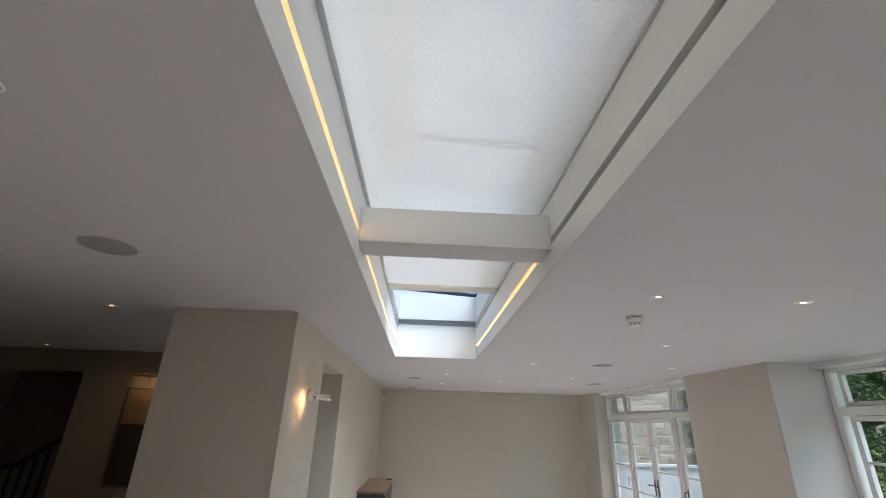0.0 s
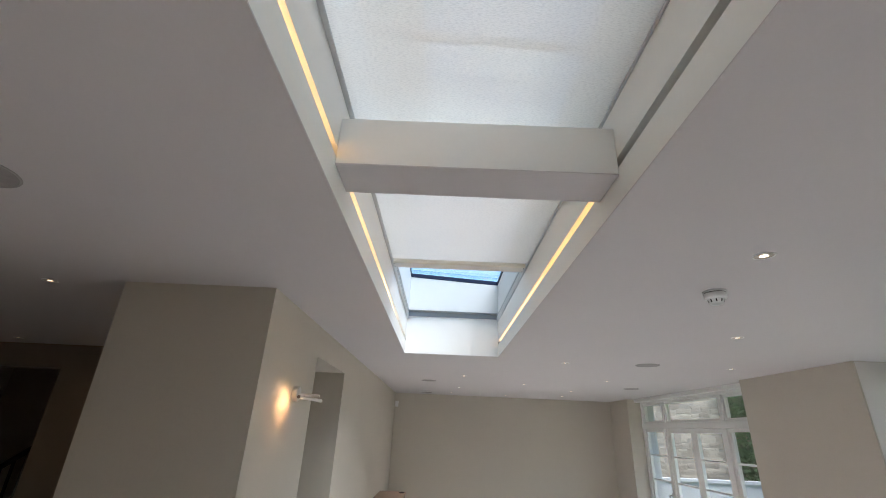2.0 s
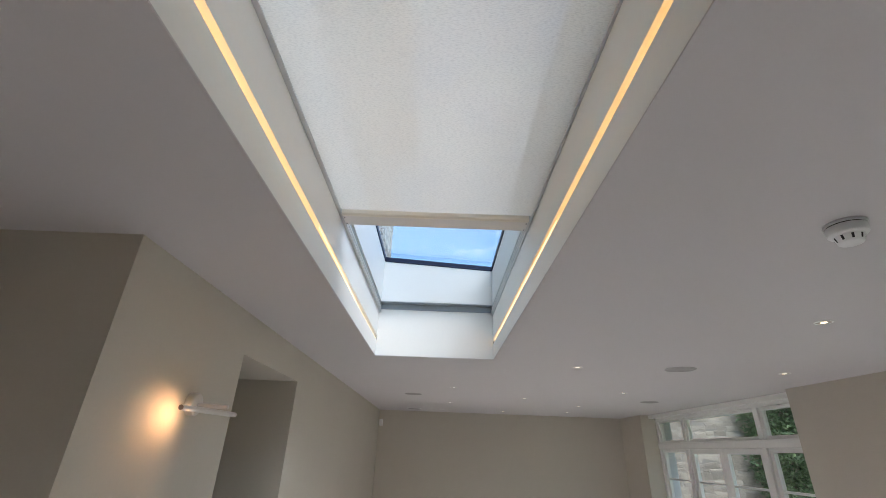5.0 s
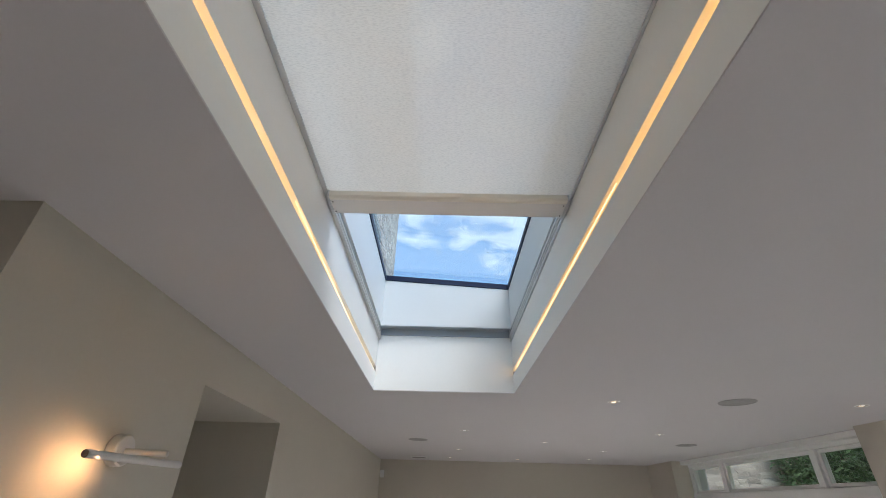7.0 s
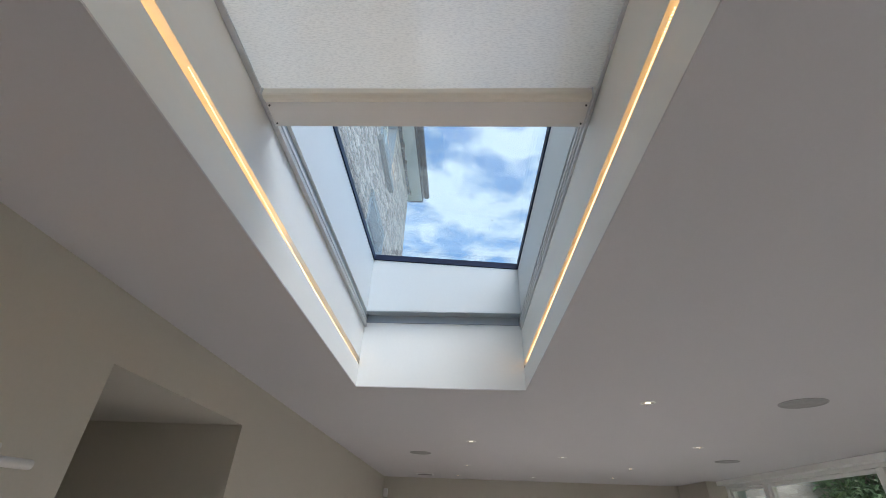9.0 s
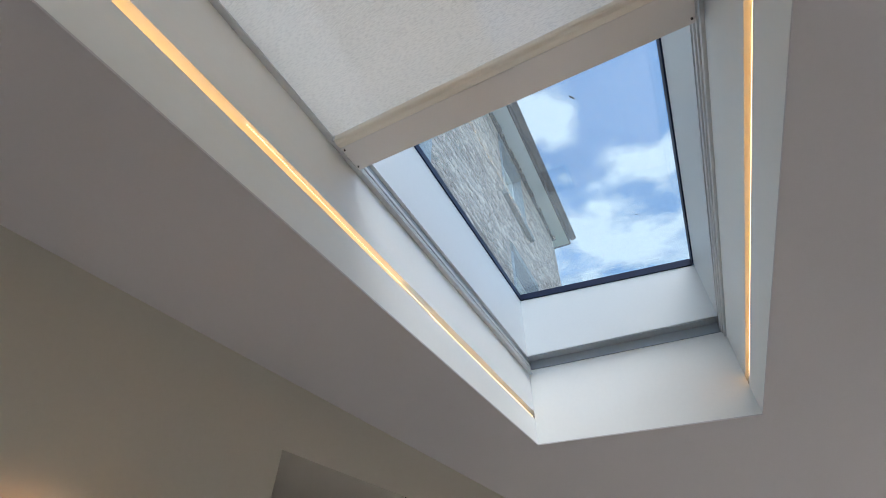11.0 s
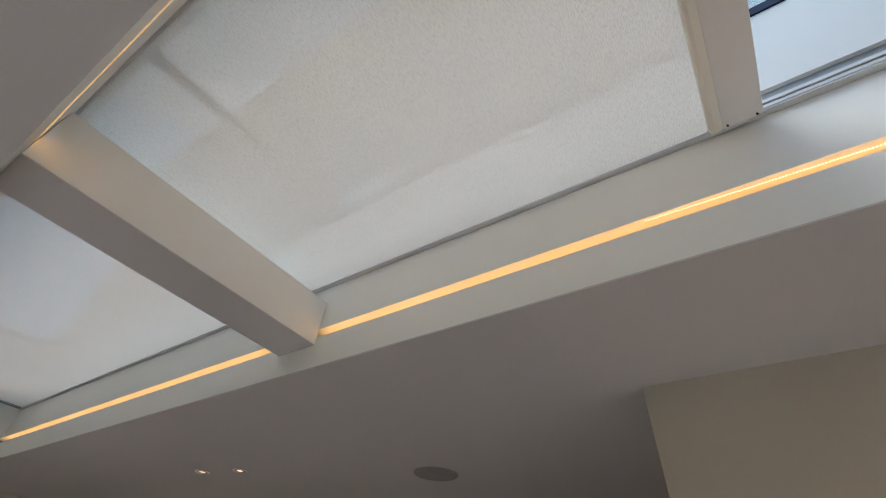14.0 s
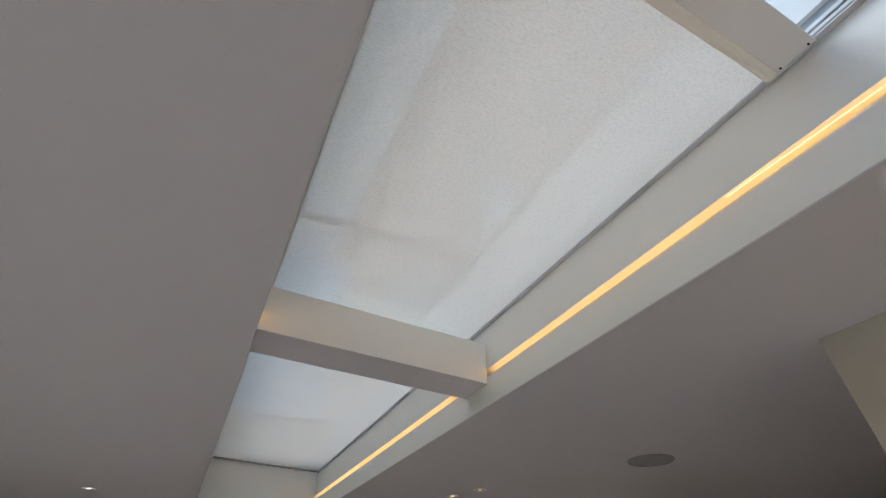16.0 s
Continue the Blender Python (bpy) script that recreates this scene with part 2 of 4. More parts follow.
M_CANVAS = mat("dark_canvas", (0.035, 0.03, 0.026), 0.6, vary=0.5, scale=2.5, fine=120, bump=0.2, tint=(0.014, 0.013, 0.013))
M_TAN = mat("golden_brown_canvas", (0.25, 0.165, 0.085), 0.6, vary=0.3, scale=3, fine=120, bump=0.2)


# ---- mesh helpers ----
def box(bm, x0, x1, y0, y1, z0, z1, bevel=0.0):
    v = [bm.verts.new((x, y, z)) for z in (z0, z1) for y in (y0, y1) for x in (x0, x1)]
    fs = [bm.faces.new([v[i] for i in q]) for q in
          ((0, 2, 3, 1), (4, 5, 7, 6), (0, 1, 5, 4), (2, 6, 7, 3), (0, 4, 6, 2), (1, 3, 7, 5))]
    if bevel:
        es = {e for f in fs for e in f.edges}
        bmesh.ops.bevel(bm, geom=list(es), offset=bevel, segments=2, affect="EDGES", profile=0.6)
    return fs


def lathe(bm, profile, seg=40, m=Matrix()):
    """Turn (radius, height) pairs about the z axis of m."""
    rings = []
    for r, z in profile:
        if r < 1e-6:
            rings.append([bm.verts.new(m @ Vector((0, 0, z)))])
        else:
            rings.append([bm.verts.new(m @ Vector((r * math.cos(2 * math.pi * i / seg), r * math.sin(2 * math.pi * i / seg), z))) for i in range(seg)])
    for a, b in zip(rings, rings[1:]):
        for i in range(seg):
            j = (i + 1) % seg
            if len(a) == 1 and len(b) == 1:
                continue
            if len(a) == 1:
                bm.faces.new((a[0], b[i], b[j]))
            elif len(b) == 1:
                bm.faces.new((a[i], b[0], a[j]))
            else:
                bm.faces.new((a[i], b[i], b[j], a[j]))
    bmesh.ops.recalc_face_normals(bm, faces=bm.faces)


def tube(bm, a, b, r, seg=16, r2=None, cap=0.0):
    a, b = Vector(a), Vector(b)
    q = (b - a).to_track_quat("Z", "Y").to_matrix().to_4x4()
    n = (b - a).length
    r2 = r if r2 is None else r2
    prof = [(0, 0), (r - cap, 0), (r, cap), (r2, n - cap), (r2 - cap, n), (0, n)] if cap else [(0, 0), (r, 0), (r2, n), (0, n)]
    lathe(bm, prof, seg, Matrix.Translation(a) @ q)


def extrude_y(bm, pts, y0, y1):
    """Prism of an (x, z) outline along y."""
    a = [bm.verts.new((x, y0, z)) for x, z in pts]
    b = [bm.verts.new((x, y1, z)) for x, z in pts]
    bm.faces.new(a)
    bm.faces.new(b[::-1])
    for i in range(len(pts)):
        j = (i + 1) % len(pts)
        bm.faces.new((a[i], b[i], b[j], a[j]))
    bmesh.ops.recalc_face_normals(bm, faces=bm.faces)


def extrude_x(bm, pts, x0, x1):
    """Prism of a (y, z) outline along x."""
    a = [bm.verts.new((x0, y, z)) for y, z in pts]
    b = [bm.verts.new((x1, y, z)) for y, z in pts]
    bm.faces.new(a)
    bm.faces.new(b[::-1])
    for i in range(len(pts)):
        j = (i + 1) % len(pts)
        bm.faces.new((a[i], b[i], b[j], a[j]))
    bmesh.ops.recalc_face_normals(bm, faces=bm.faces)


def part(name, bm, material, parent=None, label="", smooth=False):
    me = bpy.data.meshes.new(name)
    bm.to_mesh(me)
    bm.free()
    if smooth:
        for p in me.polygons:
            p.use_smooth = True
    me.materials.append(material)
    ob = new(name, me)
    if parent:
        ob.parent = parent
    if label:
        ob["label"] = label
    return ob


def boxes(name, spans, material, parent=None, label="", bevel=0.0):
    bm = bmesh.new()
    for s in spans:
        box(bm, *s, bevel=bevel)
    return part(name, bm, material, parent, label)


def structure(name, spans, material, label, category="", bevel=0.0):
    return tagged(boxes(name, spans, material, bevel=bevel), label, category or name.split("_")[0], kind="structure")


def thing(name, label, category, group="", kind="", at=(0, 0, 0)):
    ob = new(name)
    ob.empty_display_size = 0.05
    ob.location = at
    return tagged(ob, label, category, group, kind)


# ---- large structure ----
# Skylight opening 0..0.85 by -2.60..2.912; lining boards 50 mm thick round it.
SX0, SX1, SY0, SY1 = 0.0, 0.85, -2.56, 2.912
T = 0.05
WX, WY = -0.515, 1.031          # inner face and end of the thick old wall
FAR, BACK = 7.59, -3.35         # end walls
EAST, OUT = 3.54, 4.15          # east wall, inner and outer face
WEST = -6.2

# Never in view: its pale colour is chosen to bounce light onto the ceiling.
floor = structure("floor", [(-2.3, OUT, BACK - 0.3, FAR + 0.3, -0.1, 0.0)], M_FLOOR, "unseen floor of the garden room, pale to bounce light up to the ceiling")
# Also out of view: the brown only warms light reflected in the old room.
structure("floor_old_room", [(WEST - 0.3, -2.3005, BACK - 0.3, FAR + 0.3, -0.1, 0.0)], M_FLOOR_OLD, "unseen floor of the old room, brown to tint the bounced light", "floor")


def ring(x0, x1, y0, y1, hx0, hx1, hy0, hy1, z0, z1):
    return [(x0, hx0, y0, y1, z0, z1), (hx1, x1, y0, y1, z0, z1), (hx0, hx1, y0, hy0, z0, z1), (hx0, hx1, hy1, y1, z0, z1)]


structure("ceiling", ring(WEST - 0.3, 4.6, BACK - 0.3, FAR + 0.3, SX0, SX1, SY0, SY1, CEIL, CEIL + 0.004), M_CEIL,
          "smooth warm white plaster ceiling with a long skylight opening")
# Hidden from the camera; kept pale so it throws light up at the eaves.
structure("roof", ring(-0.55, OUT + 0.2, BACK - 0.3, FAR + 0.3, SX0 - 0.16, SX1 + 0.16, SY0 - 0.16, SY1 + 0.16, CEIL + 0.065, CEIL + 0.36), M_ROOFING,
          "unseen flat roof membrane round the skylight upstand, pale to bounce light")

# thick old wall between the garden room and the house, with a doorway through it
DY0, DY1, DZ = 1.963, 2.889, 2.298
structure("wall_1", [(-1.29, WX, WY, DY0, 0, CEIL), (-1.29, WX, DY1, FAR, 0, CEIL), (-1.29, WX, DY0, DY1, DZ, CEIL)], M_WALL,
          "thick taupe painted wall with a plain deep doorway")
structure("wall_north", [(WX, EAST, FAR, FAR + 0.3, 0, CEIL)], M_WALL, "plain taupe painted end wall")
structure("wall_south", [(WEST, 4.28, BACK - 0.3, BACK, 0, CEIL)], M_WALL, "plain taupe painted wall at the back of the room")
structure("wall_west", [(WEST - 0.3, WEST, BACK - 0.3, 5.8, 0, CEIL)], M_WALL, "plain taupe painted wall of the old room")
# back wall of the old room, with the opening to the stair hall
HX0, HX1, HY = -5.1, -3.37, 3.29
structure("wall_2", [(HX1, -1.29, HY, HY + 0.2, 0, CEIL), (WEST, HX0, HY, HY + 0.2, 0, CEIL), (HX0, HX1, HY, HY + 0.2, 2.275, CEIL)], M_WALL_DIM,
          "wall with the room's dimness in its brown colour, wide opening to a dark stair hall")
structure("wall_3", [(WEST, -1.29, 5.8, 6.0, 0, CEIL)], M_WALL, "plain wall at the back of the dark stair hall")

# east wall with its piers; the window recesses go right through
FY0, FY1 = 3.74, 6.80           # french window recess
W2Y0, W2Y1 = -1.6, 2.345        # second window recess
structure("wall_east", [(EAST, 3.97, FY1, FAR + 0.3, 0, CEIL), (EAST, 4.28, W2Y1, FY0, 0, CEIL), (EAST, 4.28, BACK, W2Y0, 0, CEIL)], M_WALL,
          "taupe painted piers between the tall garden windows")
structure("trim", [(3.851, 3.969, FY1 - 0.02, FY1 - 0.002, 0, CEIL - 0.03), (4.192, 4.279, W2Y1 - 0.02, W2Y1 - 0.002, 0, CEIL - 0.03)],
          M_RENDER, "white rendered outer reveals of the garden windows")


# Thin off-white sheet that makes the reveal lighter than the wall.
structure("trim_window_reveal", [(EAST + 0.012, 4.0875, W2Y1 - 0.0026, W2Y1 - 0.0004, 0.5, CEIL - 0.004)], M_REVEAL, "lighter inner reveal beside the tall window", "window reveal")


# ---- skylight shaft ----
shaft = thing("trim_skylight_shaft", "white painted lining of the long skylight shaft", "skylight shaft", kind="structure")
GZ0, GZ1 = 2.612, 2.645         # light groove
TOP = 2.822                     # top of lining, underside of blind rails
for x0, x1, back in ((SX0 - T, SX0, SX0 - 0.034), (SX1, SX1 + T, SX1 + 0.034)):
    boxes("lower_board", [(x0, x1, SY0 - T, SY1 + T, CEIL + 0.0045, GZ0)], M_SHAFT, shaft)
    boxes("upper_board", [(x0, x1, SY0 - T, SY1 + T, GZ1, TOP)], M_SHAFT, shaft)
    boxes("groove_back", [(min(x0, back) if x0 < 0 else back, back if x0 < 0 else x1, SY0 - T, SY1 + T, GZ0, GZ1)], M_SHAFT, shaft)
for y0, y1, z in ((SY0 - T, SY0, TOP), (SY1, SY1 + T, 2.845)):
    boxes("end_board", [(SX0, SX1, y0, y1, CEIL + 0.0045, z)], M_SHAFT, shaft)
# upstand above the rails up to the sloping glass
RZ = 2.892


def glass_z(x):
    return 3.212 - 0.061 * x


def upstand(name, x0, x1, y0, y1):
    bm = bmesh.new()
    fs = box(bm, x0, x1, y0, y1, RZ, 3.0)
    for v in {v for f in fs for v in f.verts}:
        if v.co.z > 2.95:
            v.co.z = glass_z(v.co.x)
    return part(name, bm, M_UPSTAND, shaft)


UX0, UX1, UY0, UY1 = 0.016, 0.842, SY0 + 0.02, 2.856
upstand("upstand_side", UX0 - 0.12, UX0, UY0 - 0.12, UY1 + 0.12)
upstand("upstand_side", UX1, UX1 + 0.12, UY0 - 0.12, UY1 + 0.12)
upstand("upstand_end", UX0, UX1, UY0 - 0.12, UY0)
upstand("upstand_end", UX0, UX1, UY1, UY1 + 0.12)
structure("trim_skylight_beam", [(SX0 + 0.001, SX1 - 0.001, 0.0, 0.17, 2.5885, 2.752)], M_SHAFT, "white boxed cross beam dividing the skylight", "beam", bevel=0.002)
# Thin skin sets the underside darker than the beam, in the ceiling's colour.
structure("trim_beam_underside", [(SX0 + 0.001, SX1 - 0.001, 0.0005, 0.1695, 2.585, 2.5883)], M_CEIL, "beam underside in the same taupe as the ceiling", "beam soffit", bevel=0.0008)


# ---- rooflight glazing ----
def sloped(name, x0, x1, y0, y1, low, high, material, parent, label=""):
    bm = bmesh.new()
    fs = box(bm, x0, x1, y0, y1, 0, 1)
    for v in {v for f in fs for v in f.verts}:
        v.co.z = glass_z(v.co.x) + (low if v.co.z < 0.5 else high)
    return part(name, bm, material, parent, label)


for y0, y1 in ((UY0, 0.085), (0.093, UY1)):
    unit = thing("rooflight", "sloping fixed rooflight with dark frame, clear glass", "rooflight", "rooflights over the shaft")
    fw = 0.005
    sloped("frame_bar", UX0 - 0.06, UX0 + fw, y0, y1, 0.002, 0.036, M_NAVY, unit, "dark navy metal bar")
    sloped("frame_bar", UX1 - fw, UX1 + 0.06, y0, y1, 0.002, 0.036, M_NAVY, unit, "dark navy metal bar")
    sloped("frame_bar", UX0 + fw, UX1 - fw, y0 - (0.06 if y0 < 0 else 0), y0 + fw, 0.002, 0.036, M_NAVY, unit, "dark navy metal bar")
    sloped("frame_bar", UX0 + fw, UX1 - fw, y1 - fw, y1 + (0.06 if y1 > 1 else 0), 0.002, 0.036, M_NAVY, unit, "dark navy metal bar")
    pane = sloped("pane", UX0 - 0.05, UX1 + 0.05, y0, y1, 0.038, 0.052, M_GLASS, unit, "clear glass pane with faint dust")
    pane.visible_shadow = False


M_DEBRIS = mat("dry_leaf", (0.16, 0.13, 0.09), 0.8, vary=0.3, scale=60)
for x, y, n, a in ((0.573, 1.824, 0.015, 0.9), (0.669, 2.476, 0.008, 0.2), (0.75, 2.15, 0.006, 1.4)):
    bm = bmesh.new()
    ring1 = [(-1, 0), (-0.4, 0.16), (0.3, 0.2), (1, 0.05), (0.4, -0.1), (-0.5, -0.12)]
    lo = [bm.verts.new((p * n, q * n, 0.0)) for p, q in ring1]
    hi = [bm.verts.new((p * n * 0.9, q * n * 0.8, 0.002 + 0.002 * p)) for p, q in ring1]
    bm.faces.new(lo[::-1])
    bm.faces.new(hi)
    for i in range(6):
        j = (i + 1) % 6
        bm.faces.new((lo[i], lo[j], hi[j], hi[i]))
    leaf = tagged(part("dry_leaf", bm, M_DEBRIS), "tiny dry leaf lying on the rooflight glass", "leaf", "bits of debris on the glass")
    leaf.matrix_basis = pose(x, y, glass_z(x) + 0.0535, 0, 3.5, math.degrees(a))


# ---- blinds ----
def side_rail(parent, left, y0, y1):
    """Aluminium channel with two slots, along the shaft's side."""
    x, s = (SX0 - 0.03, 1) if left else (SX1 + 0.03, -1)
    d = 0.040
    lip = d + (0.006 if left else -0.003)
    pts = [(0, TOP + 0.001), (lip - 0.001, TOP + 0.001), (lip, TOP + 0.002), (lip, TOP + 0.0045), (d - 0.003, TOP + 0.005), (d - 0.003, TOP + 0.014)]
    for a, b, out in ((0.0165, 0.027, d), (0.0295, 0.041, d + 0.003)):
        pts += [(d - 0.009, TOP + a - 0.0025), (d - 0.009, TOP + a), (out - 0.001, TOP + a), (out, TOP + a + 0.001), (out, TOP + b - 0.001), (out - 0.001, TOP + b)]
    pts += [(d - 0.006, TOP + 0.041), (d - 0.006, RZ - 0.001), (0, RZ - 0.001)]
    bm = bmesh.new()
    extrude_y(bm, [(x + s * a, z) for a, z in pts], y0, y1)
    rail = part("side_rail", bm, M_RAIL, parent, "grey aluminium guide rail")
    # Thin sheet that colours the rail's recessed upper part a darker grey.
    xa, xb = sorted((x + s * (d - 0.0058), x + s * (d - 0.0045)))
    boxes("upper_band", [(xa, xb, y0, y1, TOP + 0.0415, RZ - 0.0015)], M_END, rail, "slate grey band above the guide")


def roof_blind(name_label, y0, y1, fab0, fab1, hem):
    b = thing("roof_blind", name_label, "roof blind", "motorised roof blinds")
    side_rail(b, True, y0, y1)
    side_rail(b, False, y0, y1)
    zf = TOP + 0.0055
    bm = bmesh.new()
    nx, ny = 10, 60
    rng = random.Random(3)
    g = [[bm.verts.new((0.0045 + 0.841 * i / nx, fab0 + (fab1 + (0.008 if hem else 0) - fab0) * j / ny, zf + 0.0032 - 0.0018 * math.sin(math.pi * i / nx) + rng.uniform(-1, 1) * 0.0003)) for i in range(nx + 1)] for j in range(ny + 1)]
    for j in range(ny):
        for i in range(nx):
            bm.faces.new((g[j][i], g[j][i + 1], g[j + 1][i + 1], g[j + 1][i]))
    part("fabric", bm, M_FABRIC, b, "white translucent woven fabric", smooth=True)
    if hem:
        h = part("hem_bar", hem_mesh(fab1, hem), M_HEM, b, "off-white flat hem bar")
        bm = bmesh.new()
        extrude_x(bm, [(fab1, TOP + 0.008), (fab1, TOP - 0.009), (fab1 + 0.003, TOP - 0.013), (fab1 + 0.010, TOP - 0.0155), (fab1 + 0.017, TOP - 0.0145), (fab1 + 0.023, TOP - 0.0125), (fab1 + 0.0258, TOP - 0.011), (fab1 + 0.0258, TOP + 0.008)], 0.0195, 0.8305)
        part("lip", bm, M_LIP, h, "cream rounded lip gripping the fabric")
        for x0, x1 in ((0.0145, 0.019), (0.831, 0.8355)):
            c = boxes("end_cap", [(x0, x1, fab1 - 0.002, hem + 0.001, TOP - 0.014, TOP + 0.011)], M_RAIL, h, "grey end cap", bevel=0.0008)
        for x in (0.026, 0.824):
            for y in (fab1 + 0.035, hem - 0.012):
                bm = bmesh.new()
                tube(bm, (x, y, TOP - 0.0145), (x, y, TOP - 0.011), 0.0022, 10)
                part("screw", bm, M_DARK, h, "tiny dark screw")
    return b


def hem_mesh(y0, y1):
    bm = bmesh.new()
    box(bm, 0.019, 0.831, y0 + 0.026, y1, TOP - 0.0115, TOP + 0.010, bevel=0.0012)
    return bm


A = roof_blind("closed white translucent roof blind in grey rails", SY0 - 0.05, 0.099, SY0 + 0.02, 0.0995, 0)
HEM = 1.5
B = roof_blind("partly drawn white roof blind with off-white hem bar", 0.101, 2.96, 0.1, HEM - 0.105, HEM)
# end rails across the shaft
boxes("end_rail", [(SX0 + 0.0135, SX1 - 0.0135, SY0 - 0.02, SY0 + 0.028, TOP + 0.001, RZ - 0.001)], M_END, A, "slate grey end rail", bevel=0.002)
boxes("end_slot", [(SX0 + 0.03, SX1 - 0.03, SY0 + 0.026, SY0 + 0.030, TOP + 0.018, TOP + 0.022)], M_RAIL_DARK, A, "dark slot")
bm = bmesh.new()
extrude_x(bm, [(2.905, 2.8455), (2.955, 2.8455), (2.955, RZ - 0.001), (2.859, RZ - 0.001), (2.859, RZ - 0.005), (2.905, RZ - 0.006)], SX0 + 0.0135, SX1 - 0.0135)
part("end_rail", bm, M_END, B, "slate grey angled end rail")


# ---- light strips in the groove ----
def led_strip(left, y0, y1, on):
    s = thing("led_strip", "warm white LED strip recessed in the shaft groove" if on else "unlit LED strip recessed in the shaft groove", "LED strip", "LED strips in the shaft grooves")
    back, d = (SX0 - 0.034, 1) if left else (SX1 + 0.034, -1)
    x0, x1 = sorted((back + d * 0.0005, back + d * 0.003))
    far = on and y0 > 0
    y_tape = 1.8 if far and left else y1
    boxes("tape", [(x0, x1, y0, y_tape, GZ0 + 0.008, GZ0 + 0.026)], M_LED if on else M_LED_OFF, s)

    def height(y):
        """The tape slips down from the groove's upper edge to its ledge along the far stretch."""
        k = min(1.0, max(0.0, (y - 1.15) / 0.95))
        return GZ1 - 0.0025 - 0.0215 * k

    bm = bmesh.new()
    y = y0 + 0.006
    while y < y1 - 0.01:
        if far and left and y > 1.2:
            xa, z = back + 0.027, height(y)
            box(bm, xa, xa + 0.002, y, y + 0.0018, z - 0.0007, z + 0.0007)
        elif far and not left and y > 1.1:
            box(bm, back - 0.0225, back - 0.0205, y, y + 0.0018, GZ1 - 0.0014, GZ1 - 0.0004)
        else:
            xa, xb = sorted((back + d * 0.0032, back + d * 0.0045))
            box(bm, xa, xb, y, y + 0.0032, GZ0 + 0.001, GZ0 + 0.004)
        y += 0.0058
    tagged(part("diode_row", bm, M_DIODE if on else M_PLASTIC, s, "row of tiny diodes"), kind="stuff")
    if far and left:
        boxes("loose_tape", [(back + 0.025, back + 0.028, 1.95, y1, GZ0 + 0.0062, GZ0 + 0.0098)], M_LED_LOW, s, "loose end of the tape standing on the ledge")


led_strip(True, SY0 + 0.02, -1.235, True)
led_strip(True, -1.222, -0.004, True)
led_strip(True, 0.172, SY1 - 0.001, True)
led_strip(False, 0.172, SY1 - 0.001, True)
led_strip(False, SY0 + 0.05, -0.004, False)


# ---- ceiling fittings ----
def downlight(lens=M_LAMP, label="small recessed ceiling downlight with white rim, lit"):
    d = thing("downlight", label, "downlight", "recessed ceiling downlights")
    bm = bmesh.new()
    lathe(bm, [(0.0315, -0.0006), (0.0325, -0.0028), (0.035, -0.003), (0.0372, -0.002), (0.0378, 0.0)], 36)
    part("rim", bm, M_PLASTIC, d, smooth=True)
    bm = bmesh.new()
    lathe(bm, [(0.0325, -0.0014), (0.026, -0.0006), (0.018, -0.0009), (0.0141, -0.0014)], 36)
    part("baffle", bm, M_CHROME, d, smooth=True)
    bm = bmesh.new()
    lathe(bm, [(0.0, -0.0022), (0.010, -0.002), (0.0140, -0.0012)], 28)
    part("lens", bm, lens, d, "glowing warm white lens", smooth=True)
    return d


SPOTS = [(1.503, 0.363), (2.262, 0.353), (2.255, 1.715), (1.502, 3.078), (3.01, 3.015), (0.62, 4.44), (1.485, 5.17), (2.36, 4.4),
         (0.62, 5.97), (2.32, 5.84), (0.53, 7.05), (1.485, 7.05), (2.43, 6.8), (1.50, -2.35), (-0.59, -1.24), (-0.65, -1.0),
         (-1.33, -1.1), (-1.38, -0.86), (-1.3, -2.0), (-1.715, 1.07), (-3.61, 2.99), (-2.67, 3.03)]
first = downlight()
first.location = (*SPOTS[0], CEIL)
M_LAMP_DIM = glow("dimmed_downlight_lens", (1.0, 0.64, 0.40), 1.3)
dim = None
for x, y in SPOTS[1:]:
    if x > -0.5:
        copy_thing(first, Matrix.Translation((x, y, CEIL)))
    elif dim is None:
        dim = downlight(M_LAMP_DIM, "small recessed ceiling downlight, dimmed warm")
        dim.location = (x, y, CEIL)
    else:
        copy_thing(dim, Matrix.Translation((x, y, CEIL)))
# Beams at the dimmed downlights; the last two boosted to brighten the ceiling by bounce.
for x, y, watts, tone in ((-1.715, 1.07, 3.0, (1.0, 0.6, 0.34)), (-2.67, 3.03, 0.25, (1.0, 0.6, 0.34)), (-3.61, 2.99, 0.25, (1.0, 0.6, 0.34)),
                          (-0.59, -1.24, 39.0, (1.0, 0.86, 0.73)), (-1.33, -1.1, 15.0, (1.0, 0.78, 0.6))):
    lamp = new("west_downlight_beam", bpy.data.lights.new("west_downlight_beam", "SPOT"))
    lamp.data.energy, lamp.data.color, lamp.data.spot_size, lamp.data.spot_blend, lamp.data.shadow_soft_size = watts, tone, radians(72), 0.7, 0.02
    lamp.location = (x, y, CEIL - 0.012)
for i, (x, y) in enumerate(SPOTS[:14]):
    if i in (4, 10, 11, 12):
        continue
    lamp = new("downlight_beam", bpy.data.lights.new("downlight_beam", "SPOT"))
    lamp.data.energy, lamp.data.color, lamp.data.spot_size, lamp.data.spot_blend, lamp.data.shadow_soft_size = DOWNLIGHT_WATTS * (0.78 if x > 1.4 else 1.1), (1.0, 0.945, 0.92), radians(95), 0.8, 0.02
    lamp.location = (x, y, CEIL - 0.012)


